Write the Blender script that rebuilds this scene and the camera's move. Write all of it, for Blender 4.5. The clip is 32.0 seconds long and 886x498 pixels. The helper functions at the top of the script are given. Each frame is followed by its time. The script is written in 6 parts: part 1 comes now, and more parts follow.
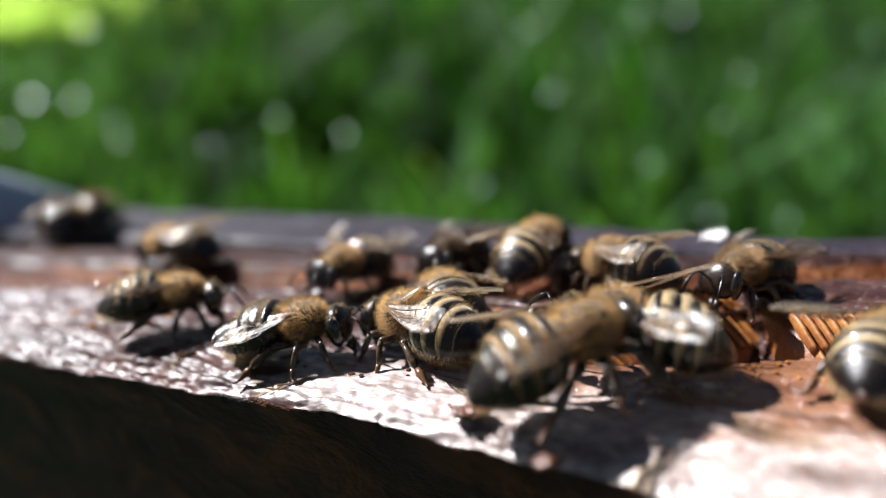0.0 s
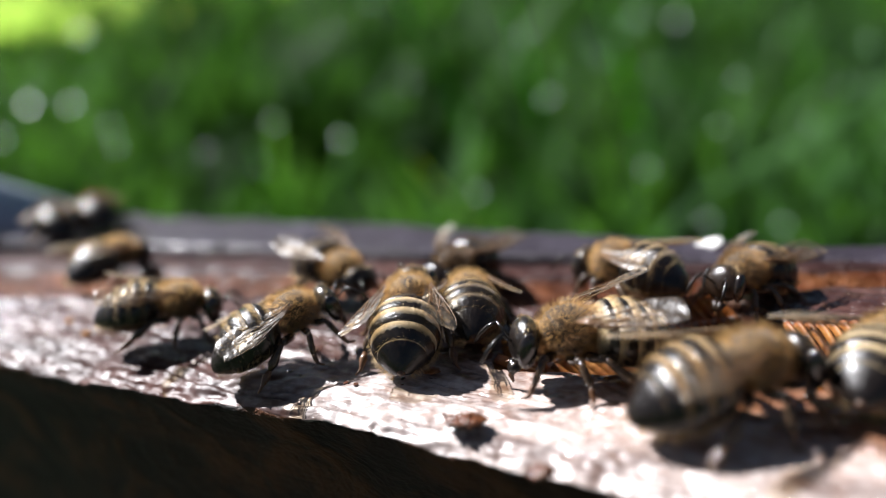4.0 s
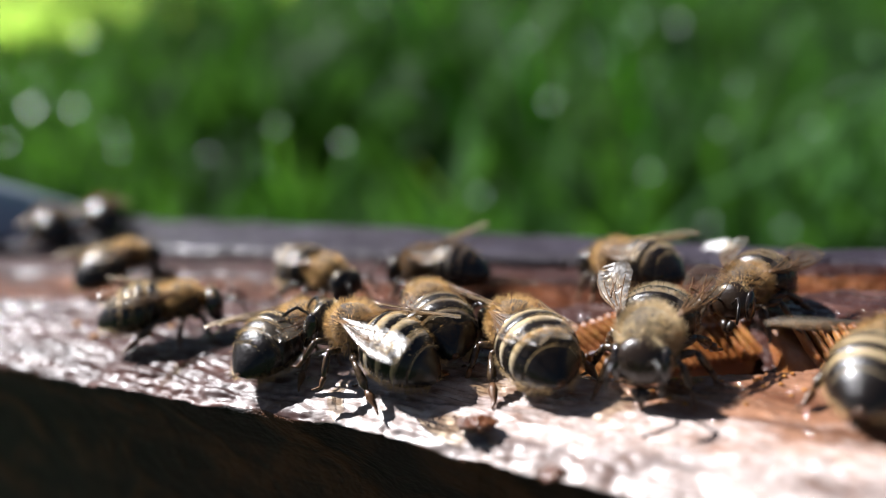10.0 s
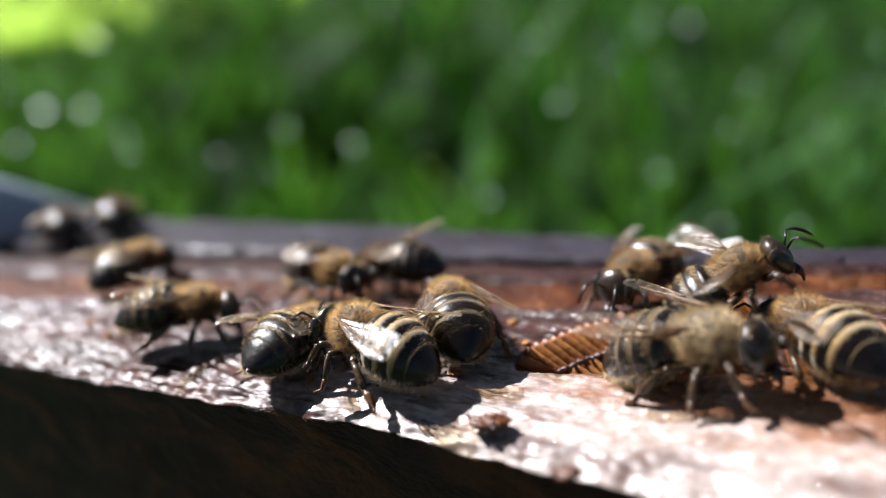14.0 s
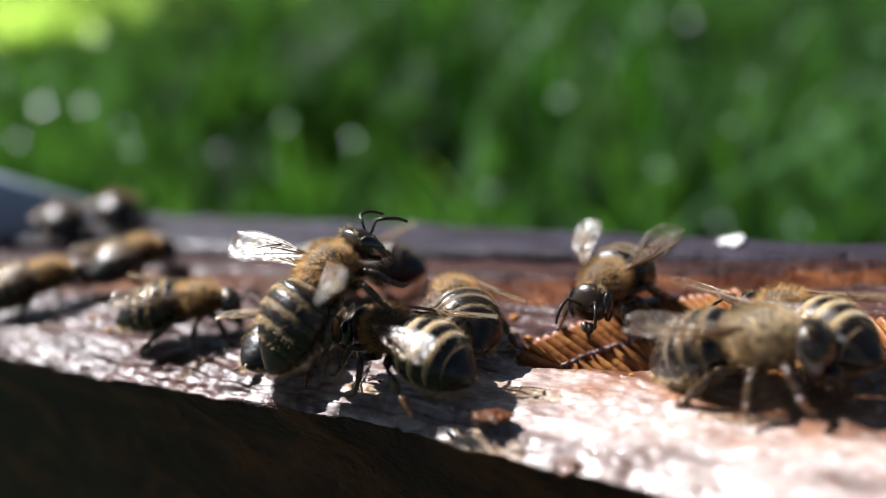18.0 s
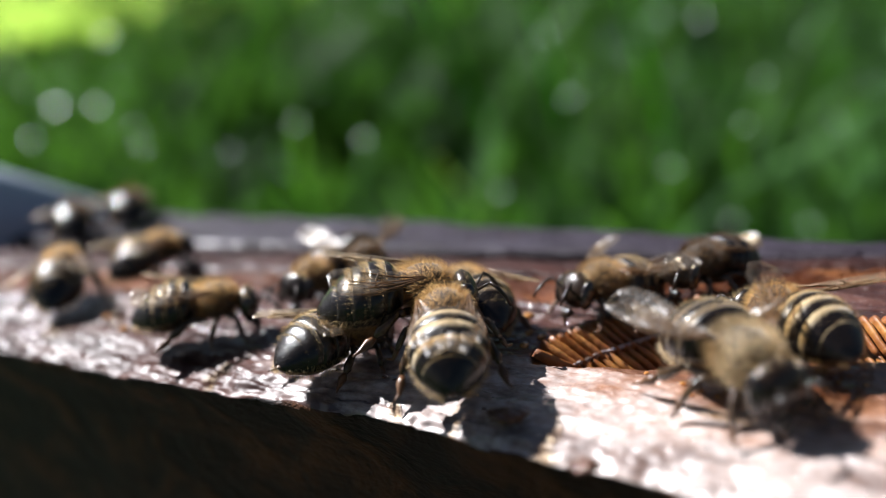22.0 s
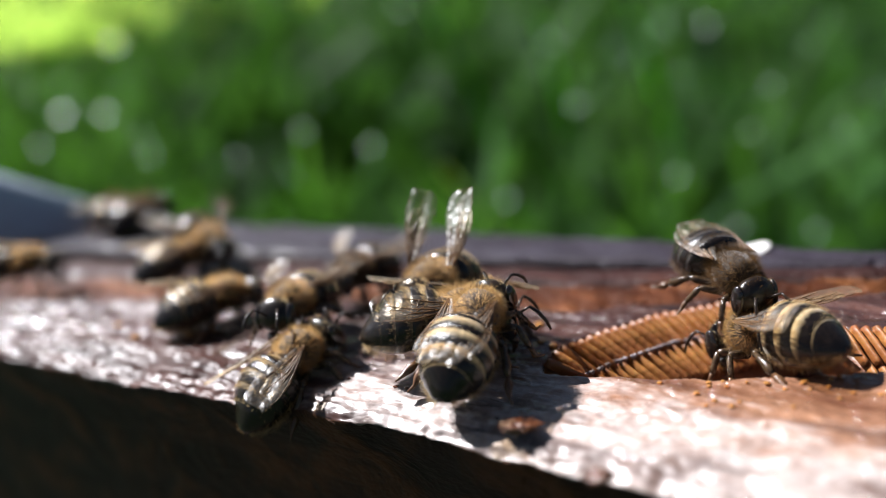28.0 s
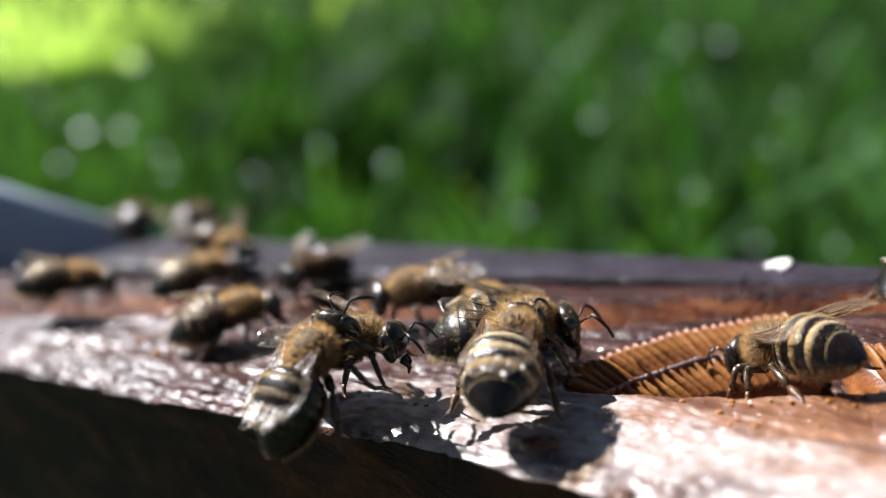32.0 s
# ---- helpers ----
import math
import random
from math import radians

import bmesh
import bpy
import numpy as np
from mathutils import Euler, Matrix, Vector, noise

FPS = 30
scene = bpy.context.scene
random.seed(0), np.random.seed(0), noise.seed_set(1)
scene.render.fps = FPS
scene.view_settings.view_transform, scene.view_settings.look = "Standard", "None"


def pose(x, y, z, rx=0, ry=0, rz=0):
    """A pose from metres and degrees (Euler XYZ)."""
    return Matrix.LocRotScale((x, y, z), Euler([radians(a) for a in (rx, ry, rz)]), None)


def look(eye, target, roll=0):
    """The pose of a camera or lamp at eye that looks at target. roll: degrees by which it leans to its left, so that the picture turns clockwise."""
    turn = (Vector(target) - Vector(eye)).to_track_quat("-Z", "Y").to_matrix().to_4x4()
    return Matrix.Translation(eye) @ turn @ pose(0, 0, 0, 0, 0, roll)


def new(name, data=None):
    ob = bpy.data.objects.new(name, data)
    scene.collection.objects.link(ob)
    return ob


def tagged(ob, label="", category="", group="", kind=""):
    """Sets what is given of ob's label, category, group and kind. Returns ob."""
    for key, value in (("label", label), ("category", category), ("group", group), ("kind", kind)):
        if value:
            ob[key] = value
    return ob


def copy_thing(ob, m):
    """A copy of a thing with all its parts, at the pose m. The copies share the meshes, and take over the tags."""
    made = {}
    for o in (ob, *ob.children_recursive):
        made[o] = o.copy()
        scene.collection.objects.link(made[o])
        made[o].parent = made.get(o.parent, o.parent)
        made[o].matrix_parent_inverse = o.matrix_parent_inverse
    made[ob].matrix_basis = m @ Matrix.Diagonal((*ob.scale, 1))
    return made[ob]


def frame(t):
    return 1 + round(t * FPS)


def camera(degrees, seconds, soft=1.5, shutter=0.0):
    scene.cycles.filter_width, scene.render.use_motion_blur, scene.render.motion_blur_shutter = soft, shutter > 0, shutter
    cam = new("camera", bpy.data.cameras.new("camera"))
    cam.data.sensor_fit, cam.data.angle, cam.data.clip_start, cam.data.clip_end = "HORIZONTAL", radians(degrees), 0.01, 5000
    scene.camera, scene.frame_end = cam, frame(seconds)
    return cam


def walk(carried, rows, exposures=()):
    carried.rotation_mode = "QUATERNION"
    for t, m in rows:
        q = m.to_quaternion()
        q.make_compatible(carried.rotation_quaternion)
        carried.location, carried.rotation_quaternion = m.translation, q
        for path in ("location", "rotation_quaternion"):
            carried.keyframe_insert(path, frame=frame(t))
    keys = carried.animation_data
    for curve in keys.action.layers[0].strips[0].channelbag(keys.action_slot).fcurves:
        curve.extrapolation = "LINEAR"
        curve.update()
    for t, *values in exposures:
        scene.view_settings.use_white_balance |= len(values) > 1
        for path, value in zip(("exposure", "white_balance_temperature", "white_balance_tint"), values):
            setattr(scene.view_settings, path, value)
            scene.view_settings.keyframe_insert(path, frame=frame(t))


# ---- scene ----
# ---- camera ----
cam = camera(56.80, 32.0, soft=0.6, shutter=0.45)
cam.data.dof.use_dof = True
cam.data.dof.focus_distance = 0.0660
cam.data.dof.aperture_fstop = 10.6
walk(cam, [
    (0, pose(0.00071, -0.00003, 0.02970, 72.085, 6.063, -1.838)),
    (0.5, pose(0.00072, -0.00003, 0.02972, 72.061, 6.146, -1.575)),
    (1, pose(0.00074, -0.00002, 0.02976, 71.876, 6.068, -1.824)),
    (1.5, pose(0.00077, 0.00000, 0.02981, 71.925, 5.993, -2.061)),
    (2, pose(0.00081, 0.00002, 0.02987, 71.972, 6.019, -1.977)),
    (2.5, pose(0.00084, 0.00003, 0.02992, 72.101, 5.908, -2.331)),
    (3, pose(0.00087, 0.00005, 0.02995, 72.183, 5.903, -2.345)),
    (3.5, pose(0.00088, 0.00005, 0.02998, 72.281, 5.997, -2.048)),
    (5.5, pose(0.00087, 0.00009, 0.03011, 72.575, 5.854, -2.501)),
    (6, pose(0.00080, 0.00010, 0.03014, 72.231, 5.806, -2.652)),
    (6.5, pose(0.00072, 0.00012, 0.03017, 72.305, 5.915, -2.309)),
    (7, pose(0.00056, 0.00013, 0.03021, 72.405, 5.815, -2.624)),
    (7.5, pose(0.00043, 0.00013, 0.03023, 72.875, 5.882, -2.413)),
    (8, pose(0.00026, 0.00014, 0.03024, 72.777, 6.021, -1.971)),
    (8.5, pose(0.00019, 0.00012, 0.03020, 72.865, 6.143, -1.586)),
    (9, pose(0.00016, 0.00010, 0.03013, 72.828, 6.201, -1.401)),
    (9.5, pose(0.00017, 0.00008, 0.03005, 72.684, 6.105, -1.706)),
    (10, pose(0.00020, 0.00005, 0.02997, 72.659, 6.015, -1.992)),
    (10.5, pose(0.00023, 0.00003, 0.02991, 72.711, 5.904, -2.342)),
    (11, pose(0.00023, 0.00001, 0.02986, 72.398, 6.017, -1.985)),
    (11.5, pose(0.00021, 0.00000, 0.02982, 72.328, 6.076, -1.798)),
    (12, pose(0.00016, -0.00000, 0.02981, 72.211, 6.035, -1.929)),
    (12.5, pose(0.00008, -0.00000, 0.02981, 72.422, 5.998, -2.046)),
    (13, pose(0.00000, 0.00000, 0.02981, 72.409, 6.040, -1.911)),
    (13.5, pose(-0.00008, 0.00000, 0.02981, 72.585, 6.184, -1.455)),
    (14, pose(-0.00015, 0.00000, 0.02981, 72.809, 6.203, -1.393)),
    (14.5, pose(-0.00020, -0.00000, 0.02980, 72.539, 6.170, -1.498)),
    (16.5, pose(-0.00035, -0.00001, 0.02979, 72.351, 6.251, -1.241)),
    (17, pose(-0.00034, -0.00001, 0.02979, 72.416, 6.263, -1.201)),
    (17.5, pose(-0.00032, -0.00001, 0.02979, 72.483, 6.278, -1.155)),
    (18, pose(-0.00030, -0.00001, 0.02978, 72.519, 6.202, -1.398)),
    (18.5, pose(-0.00028, -0.00001, 0.02977, 72.347, 6.205, -1.387)),
    (19, pose(-0.00029, -0.00002, 0.02975, 72.425, 6.213, -1.363)),
    (19.5, pose(-0.00032, -0.00002, 0.02973, 72.386, 6.215, -1.357)),
    (20, pose(-0.00038, -0.00003, 0.02971, 72.582, 6.183, -1.458)),
    (20.5, pose(-0.00045, -0.00004, 0.02969, 72.499, 6.220, -1.339)),
    (21, pose(-0.00052, -0.00004, 0.02968, 72.478, 6.294, -1.105)),
    (21.5, pose(-0.00057, -0.00004, 0.02969, 72.527, 6.433, -0.660)),
    (22, pose(-0.00062, -0.00003, 0.02971, 72.569, 6.421, -0.698)),
    (22.5, pose(-0.00066, -0.00002, 0.02974, 72.895, 6.374, -0.847)),
    (23, pose(-0.00069, -0.00002, 0.02976, 72.925, 6.345, -0.940)),
    (23.5, pose(-0.00073, -0.00001, 0.02978, 72.924, 6.381, -0.828)),
    (24, pose(-0.00077, -0.00000, 0.02980, 72.715, 6.499, -0.450)),
    (24.5, pose(-0.00079, 0.00000, 0.02981, 72.868, 6.447, -0.614)),
    (25, pose(-0.00080, 0.00000, 0.02982, 73.055, 6.409, -0.738)),
    (25.5, pose(-0.00081, 0.00001, 0.02983, 73.004, 6.377, -0.840)),
    (27.5, pose(-0.00111, 0.00002, 0.02987, 73.107, 6.509, -0.417)),
    (28, pose(-0.00115, 0.00003, 0.02990, 73.121, 6.532, -0.342)),
    (28.5, pose(-0.00119, 0.00004, 0.02994, 73.361, 6.512, -0.407)),
    (29, pose(-0.00123, 0.00005, 0.02997, 73.436, 6.537, -0.325)),
    (29.5, pose(-0.00128, 0.00006, 0.02999, 73.627, 6.607, -0.102)),
    (30, pose(-0.00132, 0.00006, 0.03000, 73.489, 6.504, -0.433)),
    (30.5, pose(-0.00137, 0.00006, 0.03001, 73.522, 6.681, 0.136)),
    (31, pose(-0.00141, 0.00007, 0.03002, 73.481, 6.741, 0.331)),
    (31.5, pose(-0.00145, 0.00007, 0.03003, 73.879, 6.769, 0.419)),
    (32, pose(-0.00148, 0.00007, 0.03004, 74.328, 6.860, 0.715))], exposures=[(0, 1.6), (32, 1.6)])

# ---- light: low morning sun ahead of the camera, clear sky ----
SUN_LEFT, SUN_UP = 56.0, 49.0
world = bpy.data.worlds.new("sky")
scene.world = world
world.use_nodes = True
wn = world.node_tree.nodes
sky = wn.new("ShaderNodeTexSky")
sky.sky_type, sky.sun_disc = "NISHITA", False
sky.sun_elevation, sky.sun_rotation = radians(SUN_UP), radians(-SUN_LEFT)
wn["Background"].inputs["Strength"].default_value = 0.016
world.node_tree.links.new(sky.outputs["Color"], wn["Background"].inputs["Color"])
sun = new("sun", bpy.data.lights.new("sun", "SUN"))
sun.data.energy, sun.data.angle, sun.data.color = 5.0, radians(0.53), (0.97, 0.965, 1.0)
SUN_WAY = Vector((-math.sin(radians(SUN_LEFT)) * math.cos(radians(SUN_UP)),
                  math.cos(radians(SUN_LEFT)) * math.cos(radians(SUN_UP)), math.sin(radians(SUN_UP))))
sun.matrix_world = look((-0.4, 0.8, 0.6), Vector((-0.4, 0.8, 0.6)) - SUN_WAY)


# ---- materials ----
class Mat:
    """A small builder for node materials in object space."""

    def __init__(self, name):
        self.m = bpy.data.materials.new(name)
        self.m.use_nodes = True
        self.t = self.m.node_tree
        self.b = self.t.nodes["Principled BSDF"]
        self.out = self.t.nodes["Material Output"]
        self.co = self.t.nodes.new("ShaderNodeTexCoord").outputs["Object"]

    def link(self, a, b):
        self.t.links.new(a, b)

    def noise(self, scale, detail=4.0, rough=0.55, stretch=None, distort=0.0):
        n = self.t.nodes.new("ShaderNodeTexNoise")
        n.inputs["Scale"].default_value, n.inputs["Detail"].default_value = scale, detail
        n.inputs["Roughness"].default_value, n.inputs["Distortion"].default_value = rough, distort
        if stretch:
            mp = self.t.nodes.new("ShaderNodeMapping")
            mp.vector_type = "TEXTURE"
            mp.inputs["Scale"].default_value = stretch[0]
            mp.inputs["Rotation"].default_value = (0, 0, radians(stretch[1]))
            self.link(self.co, mp.inputs["Vector"])
            self.link(mp.outputs["Vector"], n.inputs["Vector"])
        else:
            self.link(self.co, n.inputs["Vector"])
        return n.outputs["Fac"]

    def ramp(self, fac, stops):
        r = self.t.nodes.new("ShaderNodeValToRGB")
        e = r.color_ramp.elements
        while len(e) < len(stops):
            e.new(0.5)
        for el, (p, c) in zip(e, stops):
            el.position = p
            el.color = (*c, 1.0) if len(c) == 3 else (c[0], c[0], c[0], 1.0)
        self.link(fac, r.inputs["Fac"])
        return r.outputs["Color"]

    def mix(self, fac, a, b, mode="MIX"):
        x = self.t.nodes.new("ShaderNodeMix")
        x.data_type, x.blend_type = "RGBA", mode
        for s, v in ((x.inputs[0], fac), (x.inputs[6], a), (x.inputs[7], b)):
            if isinstance(v, (int, float)):
                s.default_value = v
            elif isinstance(v, tuple):
                s.default_value = (*v, 1.0)
            else:
                self.link(v, s)
        return x.outputs[2]

    def bump(self, layers):
        last = None
        for height, dist, strength in layers:
            n = self.t.nodes.new("ShaderNodeBump")
            n.inputs["Distance"].default_value, n.inputs["Strength"].default_value = dist, strength
            self.link(height, n.inputs["Height"])
            if last:
                self.link(last, n.inputs["Normal"])
            last = n.outputs["Normal"]
        self.link(last, self.b.inputs["Normal"])
        return last

    def set(self, color=None, rough=None, metal=None, coat=None, spec=None):
        for key, v in (("Base Color", color), ("Roughness", rough), ("Metallic", metal), ("Coat Weight", coat), ("Specular IOR Level", spec)):
            if v is None:
                continue
            s = self.b.inputs[key]
            if isinstance(v, (int, float)):
                s.default_value = v
            elif isinstance(v, tuple):
                s.default_value = (*v, 1.0)
            else:
                self.link(v, s)
        return self

    def rnd(self, island=False):
        if island:
            return self.t.nodes.new("ShaderNodeNewGeometry").outputs["Random Per Island"]
        return self.t.nodes.new("ShaderNodeObjectInfo").outputs["Random"]


def wet_wood(name, dark, mid, pale, rough_lo=0.22, rough_hi=0.5):
    a = Mat(name)
    grain = a.noise(420, 5, 0.6, ((6.0, 1.0, 1.0), -33))
    blot = a.noise(95, 4, 0.6)
    fine = a.noise(2200, 3, 0.6)
    c = a.ramp(grain, [(0.3, dark), (0.52, mid), (0.74, pale)])
    c = a.mix(a.ramp(blot, [(0.35, (0.0,)), (0.7, (0.75,))]), c, dark)
    a.set(c, a.ramp(a.noise(260, 4, 0.6), [(0.3, (rough_lo,)), (0.7, (rough_hi,))]), coat=0.12, spec=0.15)
    a.b.inputs["Coat Roughness"].default_value = 0.2
    a.bump([(grain, 0.0006, 0.7), (a.noise(900, 4, 0.6), 0.0006, 1.0), (fine, 0.00025, 1.0)])
    return a.m


def wall_top():
    """Reddish-brown painted wood under a wet, pebbled coat of propolis; the sun's glare along the front edge is painted
    in as a pale patch.
    """
    a = Mat("propolis_wet_wood")
    grain = a.noise(420, 5, 0.6, ((6.0, 1.0, 1.0), -33))
    blot = a.noise(95, 4, 0.6)
    c = a.ramp(grain, [(0.3, (0.013, 0.006, 0.005)), (0.52, (0.042, 0.018, 0.014)), (0.76, (0.11, 0.054, 0.043))])
    c = a.mix(a.ramp(blot, [(0.4, (0.0,)), (0.7, (0.6,))]), c, (0.04, 0.013, 0.009))

    def patch(place, turn, size):
        mp = a.t.nodes.new("ShaderNodeMapping")
        mp.vector_type = "TEXTURE"
        mp.inputs["Location"].default_value = (*place, 0)
        mp.inputs["Rotation"].default_value = (0, 0, radians(turn))
        mp.inputs["Scale"].default_value = (*size, 0.05)
        a.link(a.co, mp.inputs["Vector"])
        gr = a.t.nodes.new("ShaderNodeTexGradient")
        gr.gradient_type = "SPHERICAL"
        a.link(mp.outputs["Vector"], gr.inputs["Vector"])
        return gr.outputs["Fac"]

    c = a.mix(a.ramp(patch((0.024, 0.051), -24, (0.03, 0.012)), [(0.0, (0.0,)), (0.5, (0.75,))]), c,
              a.ramp(grain, [(0.3, (0.13, 0.05, 0.024)), (0.7, (0.34, 0.175, 0.1))]))
    # Pale patch and extra gloss along the front edge paint in the glare.
    dense = a.ramp(patch((0.0115, 0.0458), -38, (0.047, 0.0108)), [(0.0, (0.0,)), (0.5, (1.0,))])
    add = a.t.nodes.new("ShaderNodeMath")
    add.operation, add.inputs[1].default_value = "MULTIPLY_ADD", 0.35
    a.link(dense, add.inputs[0])
    a.link(a.noise(420, 5, 0.65, ((2.5, 1.0, 1.0), -33)), add.inputs[2])
    glare_tone = a.ramp(add.outputs[0], [(0.62, (0.0,)), (0.86, (0.75,))])
    c = a.mix(glare_tone, c, a.ramp(a.noise(800, 4), [(0.3, (0.27, 0.185, 0.15)), (0.7, (0.62, 0.56, 0.53))]))
    c = a.mix(a.ramp(a.noise(300, 4, 0.62, ((7.0, 1.0, 1.0), -34)), [(0.56, (0.0,)), (0.68, (0.6,))]), c, (0.035, 0.012, 0.007))
    # Coat is cut in a patch by the left lip to hold glare down.
    wet = a.mix(a.ramp(patch((-0.028, 0.0675), -30, (0.036, 0.0115)), [(0.0, (0.0,)), (0.5, (0.9,))]),
                a.ramp(a.noise(480, 3, 0.6, ((5.0, 1.0, 1.0), -33)), [(0.4, (0.3,)), (0.54, (0.95,))]), (0.08, 0.08, 0.08))
    a.link(wet, a.b.inputs["Coat Weight"])
    streak = a.ramp(a.noise(330, 4, 0.6, ((4.0, 1.0, 1.0), -35)), [(0.4, (0.05,)), (0.55, (1.0,))])
    gloss = a.mix(1.0, dense, streak, "MULTIPLY")
    a.set(c, a.ramp(a.noise(700, 4, 0.6), [(0.35, (0.34,)), (0.65, (0.5,))]), spec=a.ramp(gloss, [(0.0, (0.2,)), (1.0, (1.0,))]))
    a.b.inputs["Coat Roughness"].default_value = 0.1
    swell = a.noise(420, 1, 0.4, ((5.0, 1.0, 1.0), -35))
    pebble = a.noise(1350, 0, 0.5, ((1.4, 1.0, 1.0), -33))
    fine = a.noise(2600, 0, 0.5)
    a.link(a.bump([(swell, 0.001, 1.0), (pebble, 0.0009, 1.0), (fine, 0.0003, 1.0)]), a.b.inputs["Coat Normal"])
    a.bump([(swell, 0.0007, 1.0), (pebble, 0.0002, 1.0)])
    return a.m


M_TOP = wall_top()
M_BAR = wet_wood("brown_bar_wood", (0.018, 0.006, 0.005), (0.038, 0.013, 0.009), (0.1, 0.038, 0.025), 0.3, 0.5)
M_SEAM = wet_wood("orange_propolis", (0.05, 0.013, 0.006), (0.19, 0.06, 0.022), (0.44, 0.18, 0.065), 0.25, 0.5)
# Purplish tint puts sky sheen and shade into the rim's colour.
M_RIM = wet_wood("purplish_rim_wood", (0.012, 0.008, 0.012), (0.028, 0.022, 0.03), (0.065, 0.056, 0.078), 0.4, 0.6)


def wall_wood():
    """Brown boards coloured near-black, which puts the front face's shade into them, with lighter brown blotches."""
    a = Mat("dark_wall_wood")
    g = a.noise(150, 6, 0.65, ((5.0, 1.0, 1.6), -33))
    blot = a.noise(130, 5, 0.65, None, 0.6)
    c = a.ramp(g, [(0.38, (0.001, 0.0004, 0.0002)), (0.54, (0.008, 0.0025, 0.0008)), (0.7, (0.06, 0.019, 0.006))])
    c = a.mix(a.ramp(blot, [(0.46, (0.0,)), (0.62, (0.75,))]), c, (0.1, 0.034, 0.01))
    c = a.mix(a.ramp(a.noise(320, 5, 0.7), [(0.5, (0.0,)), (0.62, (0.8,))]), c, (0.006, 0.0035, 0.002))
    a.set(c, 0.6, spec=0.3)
    a.bump([(g, 0.0012, 1.0), (blot, 0.0012, 1.0), (a.noise(1200, 4), 0.0003, 0.8)])
    return a.m


M_WALL = wall_wood()


def wax():
    a = Mat("amber_wax")
    g = a.noise(420, 4)
    c = a.ramp(g, [(0.32, (0.06, 0.02, 0.005)), (0.55, (0.2, 0.07, 0.015)), (0.8, (0.5, 0.24, 0.06))])
    a.set(a.mix(a.ramp(a.rnd(), [(0.0, (0.0,)), (1.0, (0.45,))]), c, (0.2, 0.06, 0.016)), 0.45, coat=0.12)
    a.b.inputs["Subsurface Weight"].default_value = 0.25
    a.b.inputs["Subsurface Radius"].default_value = (0.0015, 0.0006, 0.0002)
    a.bump([(g, 0.0003, 0.7), (a.noise(2500, 3), 0.0001, 0.6)])
    return a.m


M_WAX = wax()


def old_wax():
    a = Mat("dark_propolis")
    g = a.noise(700, 4)
    a.set(a.ramp(g, [(0.3, (0.03, 0.01, 0.004)), (0.6, (0.12, 0.04, 0.014)), (0.85, (0.3, 0.12, 0.04))]), 0.3, coat=0.3)
    a.bump([(g, 0.0005, 1.0), (a.noise(2500, 3), 0.0002, 0.8)])
    return a.m


M_OLD = old_wax()
M_MEMBRANE = wet_wood("grey_membrane", (0.14, 0.11, 0.11), (0.34, 0.3, 0.31), (0.6, 0.57, 0.6), 0.2, 0.4)


def wet_bead():
    a = Mat("wet_propolis")
    a.set(a.ramp(a.noise(900, 3), [(0.3, (0.03, 0.01, 0.006)), (0.7, (0.12, 0.045, 0.025))]), 0.12, coat=1.0)
    a.b.inputs["Coat Roughness"].default_value = 0.06
    return a.m


M_BEAD = wet_bead()


def honey():
    a = Mat("honey_drop")
    a.set((0.75, 0.35, 0.1), 0.06, coat=0.6)
    a.b.inputs["Transmission Weight"].default_value = 0.6
    return a.m


M_HONEY = honey()


def chitin(name, lo, hi, rough):
    a = Mat(name)
    g = a.noise(2600, 3)
    c = a.ramp(g, [(0.3, lo), (0.75, hi)])
    c = a.mix(a.ramp(a.rnd(), [(0.0, (0.0,)), (1.0, (0.35,))]), c, (0.035, 0.018, 0.008))
    a.set(c, rough, coat=0.25, spec=0.35)
    a.b.inputs["Coat Roughness"].default_value = 0.12
    a.bump([(a.noise(5200, 3), 0.00006, 0.7)])
    return a.m


M_BLACK = chitin("black_shell", (0.003, 0.0022, 0.002), (0.01, 0.007, 0.0055), 0.28)
M_BROWN = chitin("brown_shell", (0.05, 0.022, 0.01), (0.15, 0.07, 0.03), 0.34)
M_LEG = chitin("leg_shell", (0.012, 0.008, 0.005), (0.085, 0.052, 0.028), 0.25)


def downy(name, lo, hi):
    a = Mat(name)
    g = a.noise(3800, 3, 0.7, ((4.0, 1.0, 1.0), 0))
    a.set(a.ramp(g, [(0.3, lo), (0.7, hi)]), 0.75)
    a.b.inputs["Sheen Weight"].default_value = 0.5
    a.b.inputs["Sheen Roughness"].default_value = 0.4
    a.bump([(g, 0.00012, 1.0)])
    return a.m



